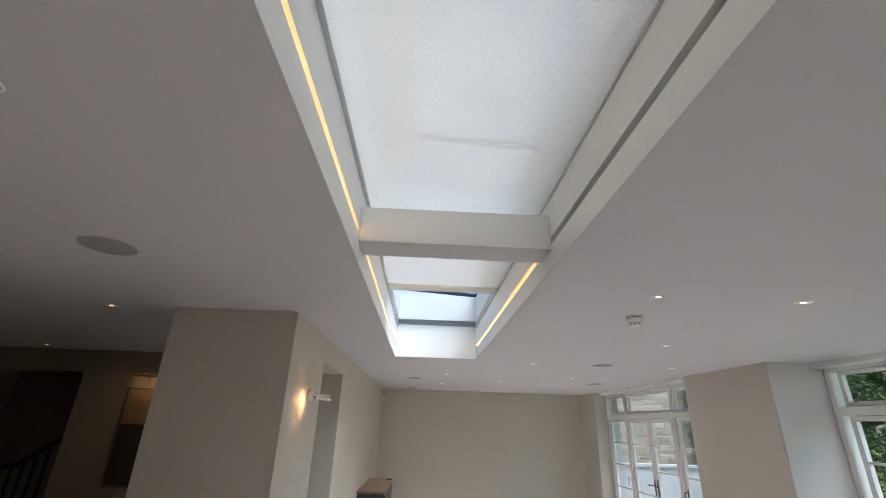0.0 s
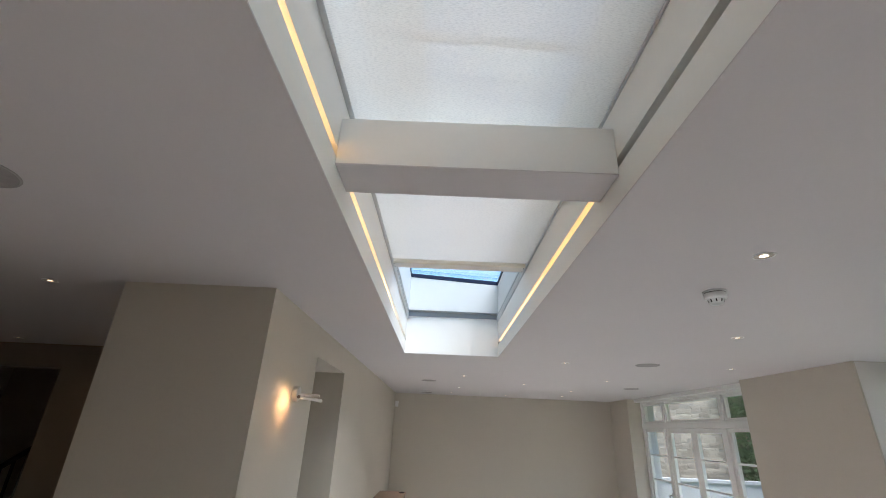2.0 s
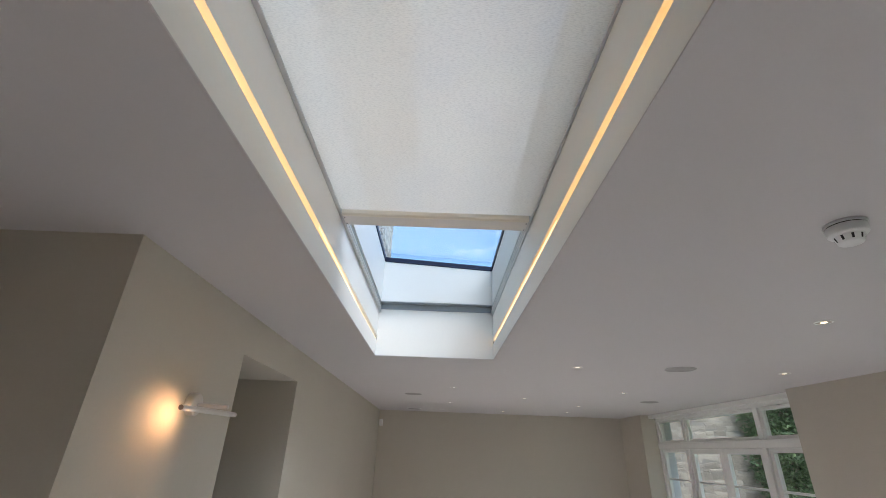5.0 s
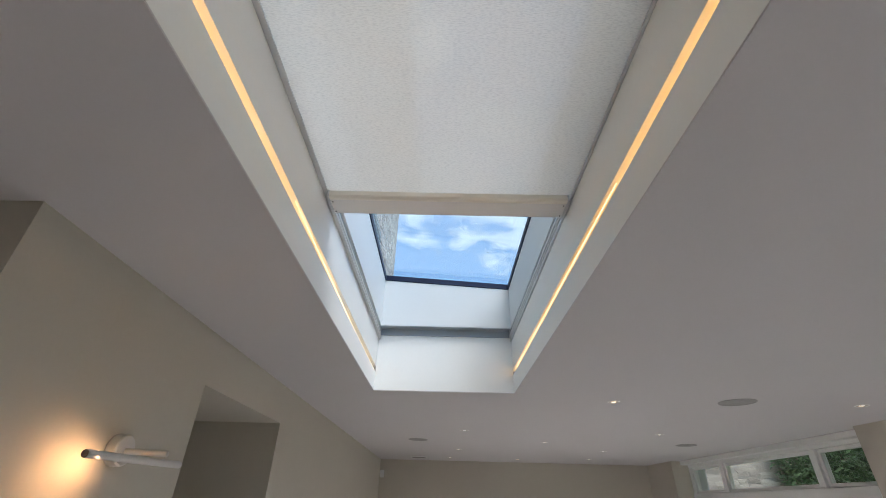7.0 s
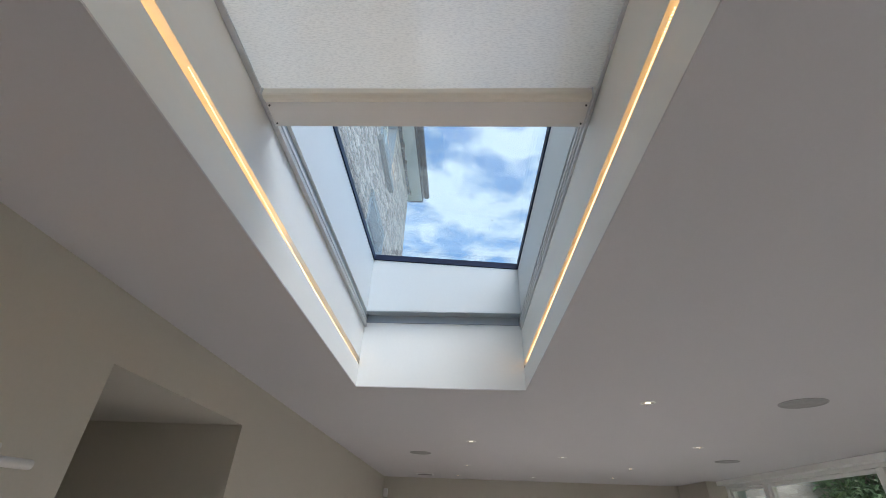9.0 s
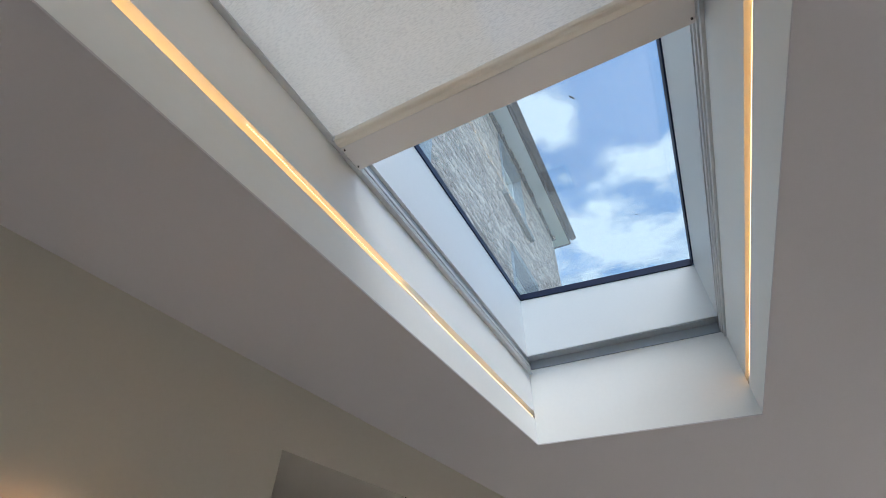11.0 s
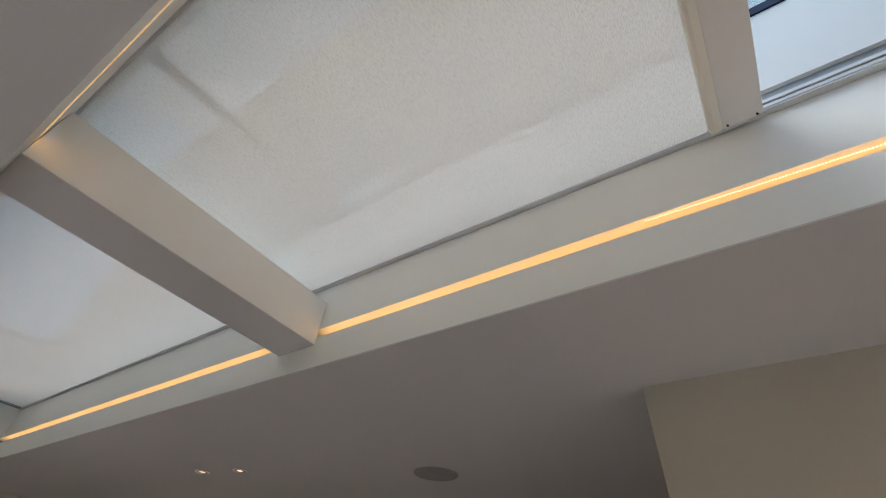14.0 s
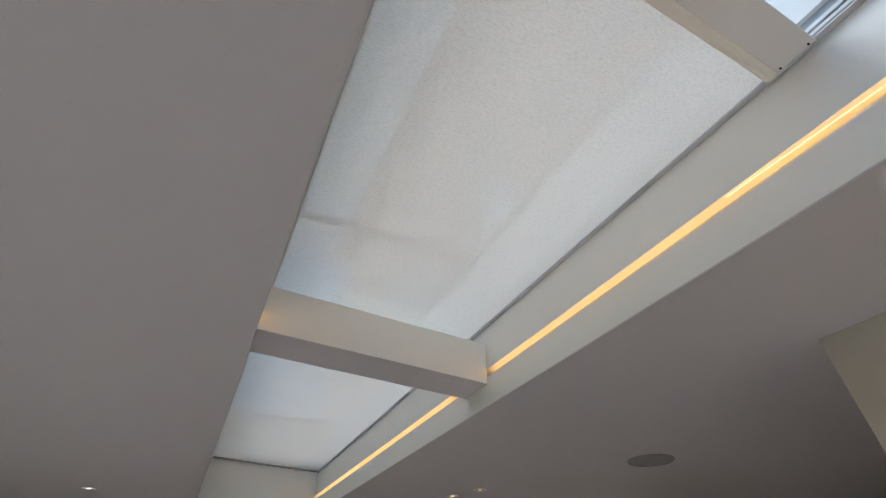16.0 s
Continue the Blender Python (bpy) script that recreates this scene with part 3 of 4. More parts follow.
def speaker(x, y, r):
    s = thing("ceiling_speaker", "round flush ceiling speaker with grey perforated grille", "speaker", "ceiling speakers", at=(x, y, CEIL))
    bm = bmesh.new()
    lathe(bm, [(r - 0.006, -0.001), (r - 0.004, -0.004), (r, -0.0035), (r + 0.001, 0.0)], 56)
    part("rim", bm, M_RIM, s, smooth=True)
    bm = bmesh.new()
    lathe(bm, [(0.0, -0.0028), (r * 0.7, -0.0026), (r - 0.005, -0.0012)], 56)
    part("grille", bm, M_GRILLE, s, smooth=True)


for x, y, r in ((-1.02, -0.03, 0.105), (2.235, 3.0, 0.105), (0.167, 5.15, 0.10), (2.93, 5.09, 0.10)):
    speaker(x, y, r)
vent = thing("ceiling_vent", "small grey slotted ceiling vent", "vent", at=(0.09, 7.09, CEIL))
boxes("vent_plate", [(-0.11, 0.11, -0.08, 0.08, -0.006, -0.0002)], M_PLASTIC, vent, bevel=0.002)
for i in range(5):
    boxes("slot", [(-0.095, 0.095, -0.065 + i * 0.028, -0.048 + i * 0.028, -0.0075, -0.0062)], M_GRILLE, vent)


def smoke_alarm(x, y):
    s = thing("smoke_alarm", "white plastic smoke alarm with dark slots on the ceiling", "smoke alarm", "smoke alarms", at=(x, y, CEIL))
    bm = bmesh.new()
    lathe(bm, [(0.0, 0.0), (0.049, 0.0), (0.0495, -0.005), (0.048, -0.0065), (0.046, -0.007)], 48)
    part("base_plate", bm, M_PLASTIC, s, smooth=True)
    bm = bmesh.new()
    lathe(bm, [(0.0435, -0.0068), (0.0435, -0.0102)], 48)
    part("dark_gap", bm, M_DARK, s)
    bm = bmesh.new()
    lathe(bm, [(0.042, -0.0098), (0.0465, -0.010), (0.047, -0.012), (0.046, -0.030), (0.0425, -0.0335), (0.036, -0.035), (0.0345, -0.037), (0.029, -0.055), (0.026, -0.058), (0.0, -0.059)], 48)
    part("body", bm, M_PLASTIC, s, smooth=True)
    for i in range(9):
        a = 2 * math.pi * i / 9
        bm = bmesh.new()
        fs = box(bm, 0.0285, 0.0325, -0.0028, 0.0028, -0.052, -0.039)
        for v in bm.verts:
            v.co.x += (v.co.z + 0.039) * 0.33 + 0.0018
        bmesh.ops.transform(bm, matrix=Matrix.Rotation(a, 4, "Z"), verts=bm.verts)
        part("slot", bm, M_DARK, s, "dark vent slot")


smoke_alarm(1.577, 0.80)
smoke_alarm(0.45, -3.0)

sensor = thing("alarm_sensor", "small white alarm sensor high in the wall corner", "sensor", at=(WX + 0.04, FAR - 0.045, 2.30))
boxes("case", [(-0.028, 0.028, -0.02, 0.045, -0.05, 0.05)], M_PLASTIC, sensor, bevel=0.008)
boxes("lens", [(-0.02, 0.02, -0.0235, -0.0205, -0.035, 0.0)], M_TRIM, sensor, bevel=0.001)


# ---- wall lamp ----
lampw = thing("wall_lamp", "satin metal wall lamp with two crossed slim tubes, glowing warm", "wall lamp", at=(WX, 1.582, 2.026))
bm = bmesh.new()
lathe(bm, [(0.0, 0.032), (0.038, 0.032), (0.042, 0.028), (0.042, 0.001)], 40, Matrix.Rotation(radians(90), 4, "Y"))
part("wall_plate", bm, M_SATIN, lampw, smooth=False)
bm = bmesh.new()
tube(bm, (0.112, -0.26, -0.03), (0.135, 0.115, -0.027), 0.0098, 24, cap=0.002)
front = part("front_tube", bm, M_SATIN, lampw, "slim satin white tube")
bm = bmesh.new()
tube(bm, (0.112, -0.2612, -0.03), (0.112, -0.2602, -0.03), 0.0086, 24)
part("end_face", bm, M_TUBE_END, front, "dark brown tube end")
bm = bmesh.new()
tube(bm, (0.03, 0.0, -0.002), (0.15, 0.01, -0.006), 0.008, 20, cap=0.002)
part("arm_tube", bm, M_SATIN, lampw, "slim satin white tube")
bm = bmesh.new()
box(bm, 0.097, 0.0985, -0.20, -0.06, -0.034, -0.026)
part("light_slot", bm, glow("warm_tube_slot", (1.0, 0.62, 0.28), 5.0), lampw, "glowing warm slot facing the wall")
wash = new("wall_lamp_beam", bpy.data.lights.new("wall_lamp_beam", "AREA"))
wash.data.shape, wash.data.size, wash.data.size_y, wash.data.energy, wash.data.color, wash.data.spread = "RECTANGLE", 0.17, 0.03, 0.135, (1.0, 0.52, 0.23), radians(140)
wash.matrix_world = look((WX + 0.094, 1.43, 1.994), (WX, 1.395, 1.96))


# ---- windows ----
def glazed_leaf(parent, x, y0, y1, z0, z1, bars, stile=0.05, bottom=0.06, name="sash"):
    """A leaf with stiles, rails, thin glazing bars and one pane."""
    leaf = boxes(name, [(x, x + 0.045, y0, y0 + stile, z0, z1), (x, x + 0.045, y1 - stile, y1, z0, z1),
                        (x, x + 0.045, y0 + stile, y1 - stile, z1 - stile * 0.8, z1), (x, x + 0.045, y0 + stile, y1 - stile, z0, z0 + bottom)], M_TRIM, parent, bevel=0.003)
    for z in bars:
        boxes("glazing_bar", [(x + 0.006, x + 0.039, y0 + stile, y1 - stile, z - 0.011, z + 0.011)], M_TRIM, leaf, bevel=0.003)
    p = boxes("pane", [(x + 0.02, x + 0.026, y0 + stile - 0.01, y1 - stile + 0.01, z0 + bottom - 0.01, z1 - stile * 0.8 + 0.01)], M_PANE, leaf, "clear window glass")
    p.visible_shadow = False
    return leaf


def french_window(x):
    w = thing("window_1", "white painted timber french doors with transom lights above", "french window", kind="structure")
    ys = [FY0, 4.53, 6.02, FY1 - 0.03]
    boxes("head", [(x, x + 0.09, FY0, FY1, 2.42, 2.497)], M_TRIM, w, bevel=0.004)
    boxes("transom", [(x - 0.008, x + 0.09, FY0, FY1, 2.035, 2.115)], M_TRIM, w, bevel=0.006)
    for y in (ys[1], ys[2]):
        boxes("mullion", [(x - 0.004, x + 0.09, y - 0.036, y + 0.036, 0.0, 2.034)], M_TRIM, w, bevel=0.006)
        boxes("mullion", [(x - 0.004, x + 0.09, y - 0.036, y + 0.036, 2.116, 2.419)], M_TRIM, w, bevel=0.006)
    boxes("jamb", [(x, x + 0.09, FY1 - 0.06, FY1 - 0.003, 0, 2.419)], M_TRIM, w, bevel=0.004)
    bars = (1.655, 1.31, 0.965, 0.62)
    for y0, y1 in ((ys[0], ys[1] - 0.037), (ys[1] + 0.037, ys[2] - 0.037), (ys[2] + 0.037, FY1 - 0.061)):
        glazed_leaf(w, x + 0.02, y0, y1, 2.118, 2.418, (), 0.035, 0.03, "transom_light")
    glazed_leaf(w, x + 0.02, ys[0], ys[1] - 0.037, 0.05, 2.033, bars)
    glazed_leaf(w, x + 0.02, ys[2] + 0.037, FY1 - 0.061, 0.05, 2.033, bars)
    mid = (ys[1] + ys[2]) / 2
    for y0, y1, hy in ((ys[1] + 0.037, mid - 0.002, mid - 0.045), (mid + 0.002, ys[2] - 0.037, mid + 0.045)):
        leaf = glazed_leaf(w, x + 0.02, y0, y1, 0.03, 2.033, bars, 0.07, 0.2, "door_leaf")
        s = -1 if hy < mid else 1
        bm = bmesh.new()
        box(bm, x + 0.014, x + 0.0195, hy - 0.016, hy + 0.016, 0.98, 1.2, bevel=0.002)
        tube(bm, (x + 0.015, hy, 1.12), (x - 0.035, hy, 1.12), 0.008, 12)
        tube(bm, (x - 0.035, hy, 1.12), (x - 0.035, hy + s * 0.11, 1.115), 0.009, 12, 0.007)
        part("handle", bm, M_IRON, leaf, "dark bronze lever handle")
    for y, s in ((ys[1] - 0.075, 1), (ys[2] + 0.075, 1)):
        bm = bmesh.new()
        box(bm, x + 0.013, x + 0.019, y - 0.012, y + 0.012, 1.08, 1.17, bevel=0.002)
        tube(bm, (x + 0.015, y, 1.14), (x - 0.03, y, 1.14), 0.006, 10)
        tube(bm, (x - 0.03, y, 1.14), (x - 0.03, y + 0.01, 1.02), 0.007, 10)
        part("window_catch", bm, M_IRON, w, "dark bronze casement catch")


french_window(3.76)


def second_window(x):
    w = thing("window_2", "white painted timber casement window with transom lights", "window", kind="structure")
    boxes("head", [(x, x + 0.09, W2Y0, W2Y1, 2.42, 2.497)], M_TRIM, w, bevel=0.004)
    boxes("transom", [(x - 0.008, x + 0.09, W2Y0, W2Y1 - 0.004, 2.04, 2.115)], M_TRIM, w, bevel=0.006)
    boxes("jamb", [(x - 0.012, x + 0.09, W2Y1 - 0.06, W2Y1 - 0.003, 0.5, 2.419)], M_TRIM, w, bevel=0.008)
    ys = [W2Y1 - 0.061, 1.3, 0.25, -0.8, W2Y0]
    for a, b in zip(ys[1:], ys):
        if a > W2Y0:
            boxes("mullion", [(x - 0.004, x + 0.09, a - 0.045, a + 0.045, 0.5, 2.034)], M_TRIM, w, bevel=0.006)
            boxes("mullion", [(x - 0.004, x + 0.09, a - 0.045, a + 0.045, 2.116, 2.419)], M_TRIM, w, bevel=0.006)
        glazed_leaf(w, x + 0.02, a + 0.046, b - 0.046, 2.118, 2.418, (), 0.04, 0.035, "transom_light")
        glazed_leaf(w, x + 0.02, a + 0.046, b - 0.046, 0.55, 2.033, (1.66, 1.3, 0.95), 0.05, name="casement")
    boxes("window_sill", [(x - 0.2, x + 0.1, W2Y0, W2Y1 - 0.004, 0.46, 0.499)], M_TRIM, w, bevel=0.006)
    structure("wall_4", [(x - 0.1, 4.28, W2Y0, W2Y1, 0, 0.455)], M_WALL, "low taupe painted wall under the window")


second_window(4.10)
for nm, x0, x1, y0, y1 in (("trim_pelmet_1", 3.66, 3.755, FY0, FY1), ("trim_pelmet_2", 3.96, 4.08, W2Y0, W2Y1)):
    structure(nm, [(x0, x1, y0 + 0.004, y1 - 0.004, 2.452, 2.4985)], M_TRIM, "slim white blind pelmet above the window", "pelmet", bevel=0.003)


# ---- furniture and pictures ----
desk = thing("sideboard", "black sideboard with a walnut top beside the wall", "sideboard", at=(-0.31, 5.59, 0))
boxes("top", [(-0.20, 0.19, -0.76, 0.76, 0.975, 1.0)], M_DESKTOP, desk, "walnut wood top", bevel=0.003)
boxes("body", [(-0.19, 0.165, -0.75, 0.75, 0.06, 0.974)], M_BLACK, desk, "black lacquered body", bevel=0.003)
for k in range(3):
    y0 = -0.745 + k * 0.5
    dr = boxes("door", [(0.167, 0.181, y0, y0 + 0.488, 0.1, 0.955)], M_BLACK, desk, bevel=0.002)
    boxes("pull", [(0.182, 0.2, y0 + 0.44, y0 + 0.455, 0.5, 0.6)], M_BRASS, dr, "brass pull", bevel=0.002)
boxes("plinth", [(-0.18, 0.15, -0.7, 0.7, 0.0, 0.058)], M_BLACK, desk)
puck = thing("cable_grommet", "small black round object lying on the sideboard", "grommet", at=(-0.17, 6.18, 1.0005))
bm = bmesh.new()
lathe(bm, [(0, 0.016), (0.034, 0.016), (0.04, 0.012), (0.04, 0.0), (0, 0)], 24)
part("disc", bm, M_BLACK, puck)

pic = thing("picture", "dark brown painting in a thin dark frame on the wall", "picture", at=(-2.45, HY, 1.65))
boxes("canvas", [(-0.37, 0.37, -0.022, -0.002, -0.45, 0.109)], M_CANVAS, pic, "nearly black lower part of the canvas")
boxes("canvas", [(-0.37, 0.37, -0.022, -0.002, 0.111, 0.45)], M_TAN, pic, "golden brown upper part of the canvas")
for s in ((-0.39, 0.39, -0.03, -0.002, 0.451, 0.471), (-0.39, 0.39, -0.03, -0.002, -0.471, -0.451), (-0.39, -0.371, -0.03, -0.002, -0.45, 0.45), (0.371, 0.39, -0.03, -0.002, -0.45, 0.45)):
    boxes("frame_bar", [s], M_IRON, pic, "thin dark frame", bevel=0.003)
pl = thing("picture_light", "brass picture light on a curved arm above the painting", "picture light", at=(-2.45, HY, 2.24))
bm = bmesh.new()
tube(bm, (-0.36, -0.16, 0.0), (0.36, -0.16, 0.0), 0.014, 18, cap=0.002)
part("shade", bm, M_BRASS, pl)
for x in (-0.2, 0.2):
    bm = bmesh.new()
    tube(bm, (x, -0.002, -0.06), (x, -0.09, 0.03), 0.005, 10)
    tube(bm, (x, -0.09, 0.03), (x, -0.16, 0.008), 0.005, 10)
    part("arm", bm, M_BRASS, pl)
plb = new("picture_light_beam", bpy.data.lights.new("picture_light_beam", "AREA"))
plb.data.shape, plb.data.size, plb.data.size_y, plb.data.energy, plb.data.color = "RECTANGLE", 0.6, 0.02, 0.26, (1.0, 0.62, 0.3)
plb.matrix_world = look((-2.45, HY - 0.16, 2.222), (-2.45, HY - 0.01, 1.95))

stair = thing("stair_rail", "dark timber stair handrail with slim balusters", "stair rail")
bm = bmesh.new()
tube(bm, (-5.0, 4.1, 1.12), (-4.35, 4.1, 1.28), 0.028, 14)
tube(bm, (-4.35, 4.1, 1.28), (-3.5, 4.1, 1.9), 0.028, 14)
part("handrail", bm, M_BLACK, stair)
for i in range(12):
    x = -4.9 + i * 0.12
    z = 1.12 + (x + 5.0) * 0.246 if x < -4.35 else 1.28 + (x + 4.35) * 0.73
    boxes("baluster", [(x - 0.011, x + 0.011, 4.089, 4.111, 0.0, z - 0.02)], M_IRON, stair)


# ---- stone laying ----
def stone_mesh(rng, w, h, d, rough=0.16):
    """A rough block, front towards +x, centred, with a chipped rounded face."""
    me = bpy.data.meshes.new("stone")
    vs, fs = [], []
    k = min(w, h) * rough
    for inset, x in ((0.0, 0.0), (0.0, d * 0.6), (k, d)):
        for sy, sz in ((-1, -1), (0.1, -1), (1, -1), (1, 0.1), (1, 1), (-0.1, 1), (-1, 1), (-1, -0.1)):
            jy, jz = rng.uniform(-1, 1) * k * 0.55, rng.uniform(-1, 1) * k * 0.55
            vs.append((x + rng.uniform(-0.2, 0.2) * d * (inset > 0), sy * (w / 2 - inset) + jy, sz * (h / 2 - inset) + jz))
    for r in range(2):
        for i in range(8):
            j = (i + 1) % 8
            fs.append((r * 8 + i, r * 8 + j, r * 8 + 8 + j, r * 8 + 8 + i))
    vs.append((d * (1.0 + rng.uniform(0, 0.12)), rng.uniform(-0.15, 0.15) * w, rng.uniform(-0.15, 0.15) * h))
    for i in range(8):
        fs.append((16 + i, 16 + (i + 1) % 8, 24))
    me.from_pydata(vs, [], fs)
    return me


def lay_stones(parent, origin, turn, length, height, holes, heights, widths, depth, nearest, limit, seed, material=None, rough=0.16, lean=0.035, wobble=0.05):
    """Coursed rubble over a length by height wall, skipping the holes; those within the nearest stretch are single parts."""
    rng = random.Random(seed)
    material = material or M_STONE
    kinds = {}
    base = Matrix.Translation(origin) @ Matrix.Rotation(turn, 4, "Z")
    rest_v, rest_f = [], []
    z, count = 0.0, 0
    while z < height - 0.03:
        h = min(rng.uniform(*heights), height - z)
        y = -rng.uniform(0, 0.2)
        while y < length - 0.02:
            w = rng.uniform(*widths) * (1.25 if h > sum(heights) / 2 else 0.9)
            a, b = max(0.0, y), min(length, y + w)
            c = (z + h / 2)
            clear = True
            for h0, h1, v0, v1 in holes:
                if v0 - h * 0.3 < c < v1 + h * 0.3:
                    if a < h0 < b:
                        b = h0
                    elif a < h1 < b:
                        a = h1
                    elif h0 <= a and b <= h1:
                        clear = False
            if clear and b - a > 0.04:
                hh = h - 0.012 + rng.uniform(-0.006, 0.004)
                ww = b - a - 0.014
                wave = wobble * noise.noise(Vector(((a + b) * 0.9, c * 2.2, seed * 3.1))) if 0.2 < c < height - 0.2 else 0.0
                place = base @ Matrix.Translation((0, (a + b) / 2, c + wave + rng.uniform(-0.008, 0.008))) @ Matrix.Rotation(rng.uniform(-lean, lean), 4, "X")
                mid = (a + b) / 2
                near = nearest[0] < mid < nearest[1] and nearest[2] < c < nearest[3]
                if near and count < limit:
                    count += 1
                    key = (round(ww / 0.05), round(hh / 0.02))
                    if key not in kinds:
                        kinds[key] = stone_mesh(rng, max(0.04, key[0] * 0.05), max(0.03, key[1] * 0.02), depth, rough)
                        kinds[key].materials.append(material)
                    s = new("stone", kinds[key])
                    s.parent = parent
                    fit_scale = Matrix.Diagonal((1, ww / max(0.04, key[0] * 0.05), hh / max(0.03, key[1] * 0.02), 1))
                    s.matrix_basis = place @ fit_scale
                else:
                    me = stone_mesh(rng, ww, hh, depth, rough)
                    o = len(rest_v)
                    rest_v += [tuple(place @ v.co) for v in me.vertices]
                    rest_f += [tuple(o + i for i in p.vertices) for p in me.polygons]
                    bpy.data.meshes.remove(me)
            y += w
        z += h
    me = bpy.data.meshes.new("stonework")
    me.from_pydata(rest_v, [], rest_f)
    me.materials.append(material)
    ob = new("stonework", me)
    ob.parent = parent
    tagged(ob, "coursed rubble stones", kind="stuff")


# ---- the old house above the roof ----
FX = -0.555
house = thing("stone_house", "old stone house with sash windows and deep white eaves", "house")
HZ0, HZ1, HYA, HYB = 2.50 + 0.065, 7.66, -6.0, 7.55
WINS = [(1.72, 2.80, 3.55, 5.2), (4.72, 5.68, 3.55, 5.2), (0.85, 1.75, 6.2, 7.36), (4.74, 5.62, 6.2, 7.36), (-1.3, -0.3, 3.55, 5.2), (-1.3, -0.3, 6.2, 7.36)]


def pierced(x0, x1, y0, y1, z0, z1, holes):
    """Boxes of a wall along y round its rectangular openings."""
    out = []
    ys = sorted({y0, y1, *(h[0] for h in holes), *(h[1] for h in holes)})
    for a, b in zip(ys, ys[1:]):
        z = z0
        for h in sorted((h for h in holes if h[0] <= a and b <= h[1]), key=lambda h: h[2]):
            out.append((x0, x1, a, b, z, h[2]))
            z = h[3]
        out.append((x0, x1, a, b, z, z1))
    return out


boxes("wall", pierced(-1.25, FX - 0.018, HYA, HYB, HZ0, HZ1, WINS), M_JOINT, house, "lime mortar backing of the rubble wall")
boxes("gable_wall", [(-6.0, -1.25, HYB - 0.6, HYB, HZ0, HZ1)], M_MORTAR, house)
roof = boxes("roof", [(-6.2, -0.3, HYA, 7.86, HZ1 + 0.20, HZ1 + 0.24)], M_SLATE, house, "dark slate roof edge")
boxes("soffit", [(-0.553, -0.30, HYA, 7.84, HZ1 + 0.001, HZ1 + 0.03), (-1.2, -0.553, 7.56, 7.84, HZ1 + 0.001, HZ1 + 0.03)], M_TRIM, house, "white painted soffit board")
boxes("fascia", [(-0.30, -0.28, HYA, 7.86, HZ1 - 0.02, HZ1 + 0.19), (-1.2, -0.30, 7.842, 7.862, HZ1 - 0.02, HZ1 + 0.19)], M_GUTTER, house, "dark navy painted fascia board", bevel=0.004)
bm = bmesh.new()
n = 14
out = [(-0.279 + 0.06 + 0.06 * math.cos(math.pi * (1 + i / n)), HZ1 + 0.15 + 0.06 * math.sin(math.pi * (1 + i / n))) for i in range(n + 1)]
inn = [(-0.279 + 0.06 + 0.054 * math.cos(math.pi * (2 - i / n)), HZ1 + 0.15 + 0.054 * math.sin(math.pi * (2 - i / n))) for i in range(n + 1)]
extrude_y(bm, out + inn, HYA, 7.88)
part("gutter", bm, M_GUTTER, house, "dark navy half-round gutter")
bm = bmesh.new()
rng = random.Random(31)
y = 0.0
while y < HYB - 0.03:
    w = rng.uniform(0.03, 0.08)
    box(bm, FX - 0.017, FX + rng.uniform(0.012, 0.05), y, y + w, HZ1 - rng.uniform(0.045, 0.085), HZ1 - 0.001)
    y += w + rng.uniform(0.001, 0.012)
tagged(part("frieze", bm, M_SLATE, house, "rough dark course under the soffit"), kind="stuff")


def sash_window(y0, y1, z0, z1):
    x = FX - 0.20
    fw = 0.07
    w = boxes("window", [(x, x + 0.07, y0, y0 + fw, z0, z1), (x, x + 0.07, y1 - fw, y1, z0, z1), (x, x + 0.07, y0 + fw, y1 - fw, z1 - fw, z1), (x, x + 0.07, y0 + fw, y1 - fw, z0, z0 + fw)], M_TRIM, house, "white painted sash window", bevel=0.006)
    mz, my = (z0 + z1) / 2, (y0 + y1) / 2
    boxes("meeting_rail", [(x + 0.01, x + 0.06, y0 + fw, y1 - fw, mz - 0.025, mz + 0.025)], M_TRIM, w)
    for a, b in ((z0 + fw, mz - 0.026), (mz + 0.026, z1 - fw)):
        boxes("glazing_bar", [(x + 0.012, x + 0.04, my - 0.012, my + 0.012, a, b)], M_TRIM, w)
    boxes("pane", [(x + 0.015, x + 0.021, y0 + fw - 0.01, y1 - fw + 0.01, z0 + fw - 0.01, z1 - fw + 0.01)], M_PANE, w, "window glass reflecting the sky")
    boxes("sill", [(x + 0.02, FX + 0.055, y0 - 0.09, y1 + 0.09, z0 - 0.10, z0)], M_SILL, w, "grey stone sill", bevel=0.008)
    over = 0.0 if z0 < 4 else 0.04
    boxes("lintel", [(FX - 0.018, FX + 0.012, y0 - over, y1 + over, z1 + 0.001, z1 + 0.13)], M_SILL, w, "grey stone lintel", bevel=0.006)
    for a, b in ((y0 + 0.0005, y0 + 0.014), (y1 - 0.014, y1 - 0.0005)):
        boxes("reveal", [(x + 0.071, FX + 0.004, a, b, z0 + 0.001, z1 - 0.015)], M_PAINT_GREY, w, "grey painted reveal")
    boxes("reveal_head", [(x + 0.071, FX + 0.004, y0 + 0.0005, y1 - 0.0005, z1 - 0.0145, z1 - 0.0005)], M_PAINT_GREY, w, "grey painted head of the reveal")
    # White sheet that makes the panes look pale.
    boxes("pale_back", [(x - 0.03, x - 0.02, y0, y1, z0, z1)], M_TRIM, w, "pale sheet behind the glass")


for w in WINS:
    sash_window(*w)
vent_brick = boxes("air_brick", [(FX - 0.018, FX + 0.006, 2.72, 2.89, 6.26, 6.48)], M_SILL, house, "dark cast air brick in the wall", bevel=0.004)
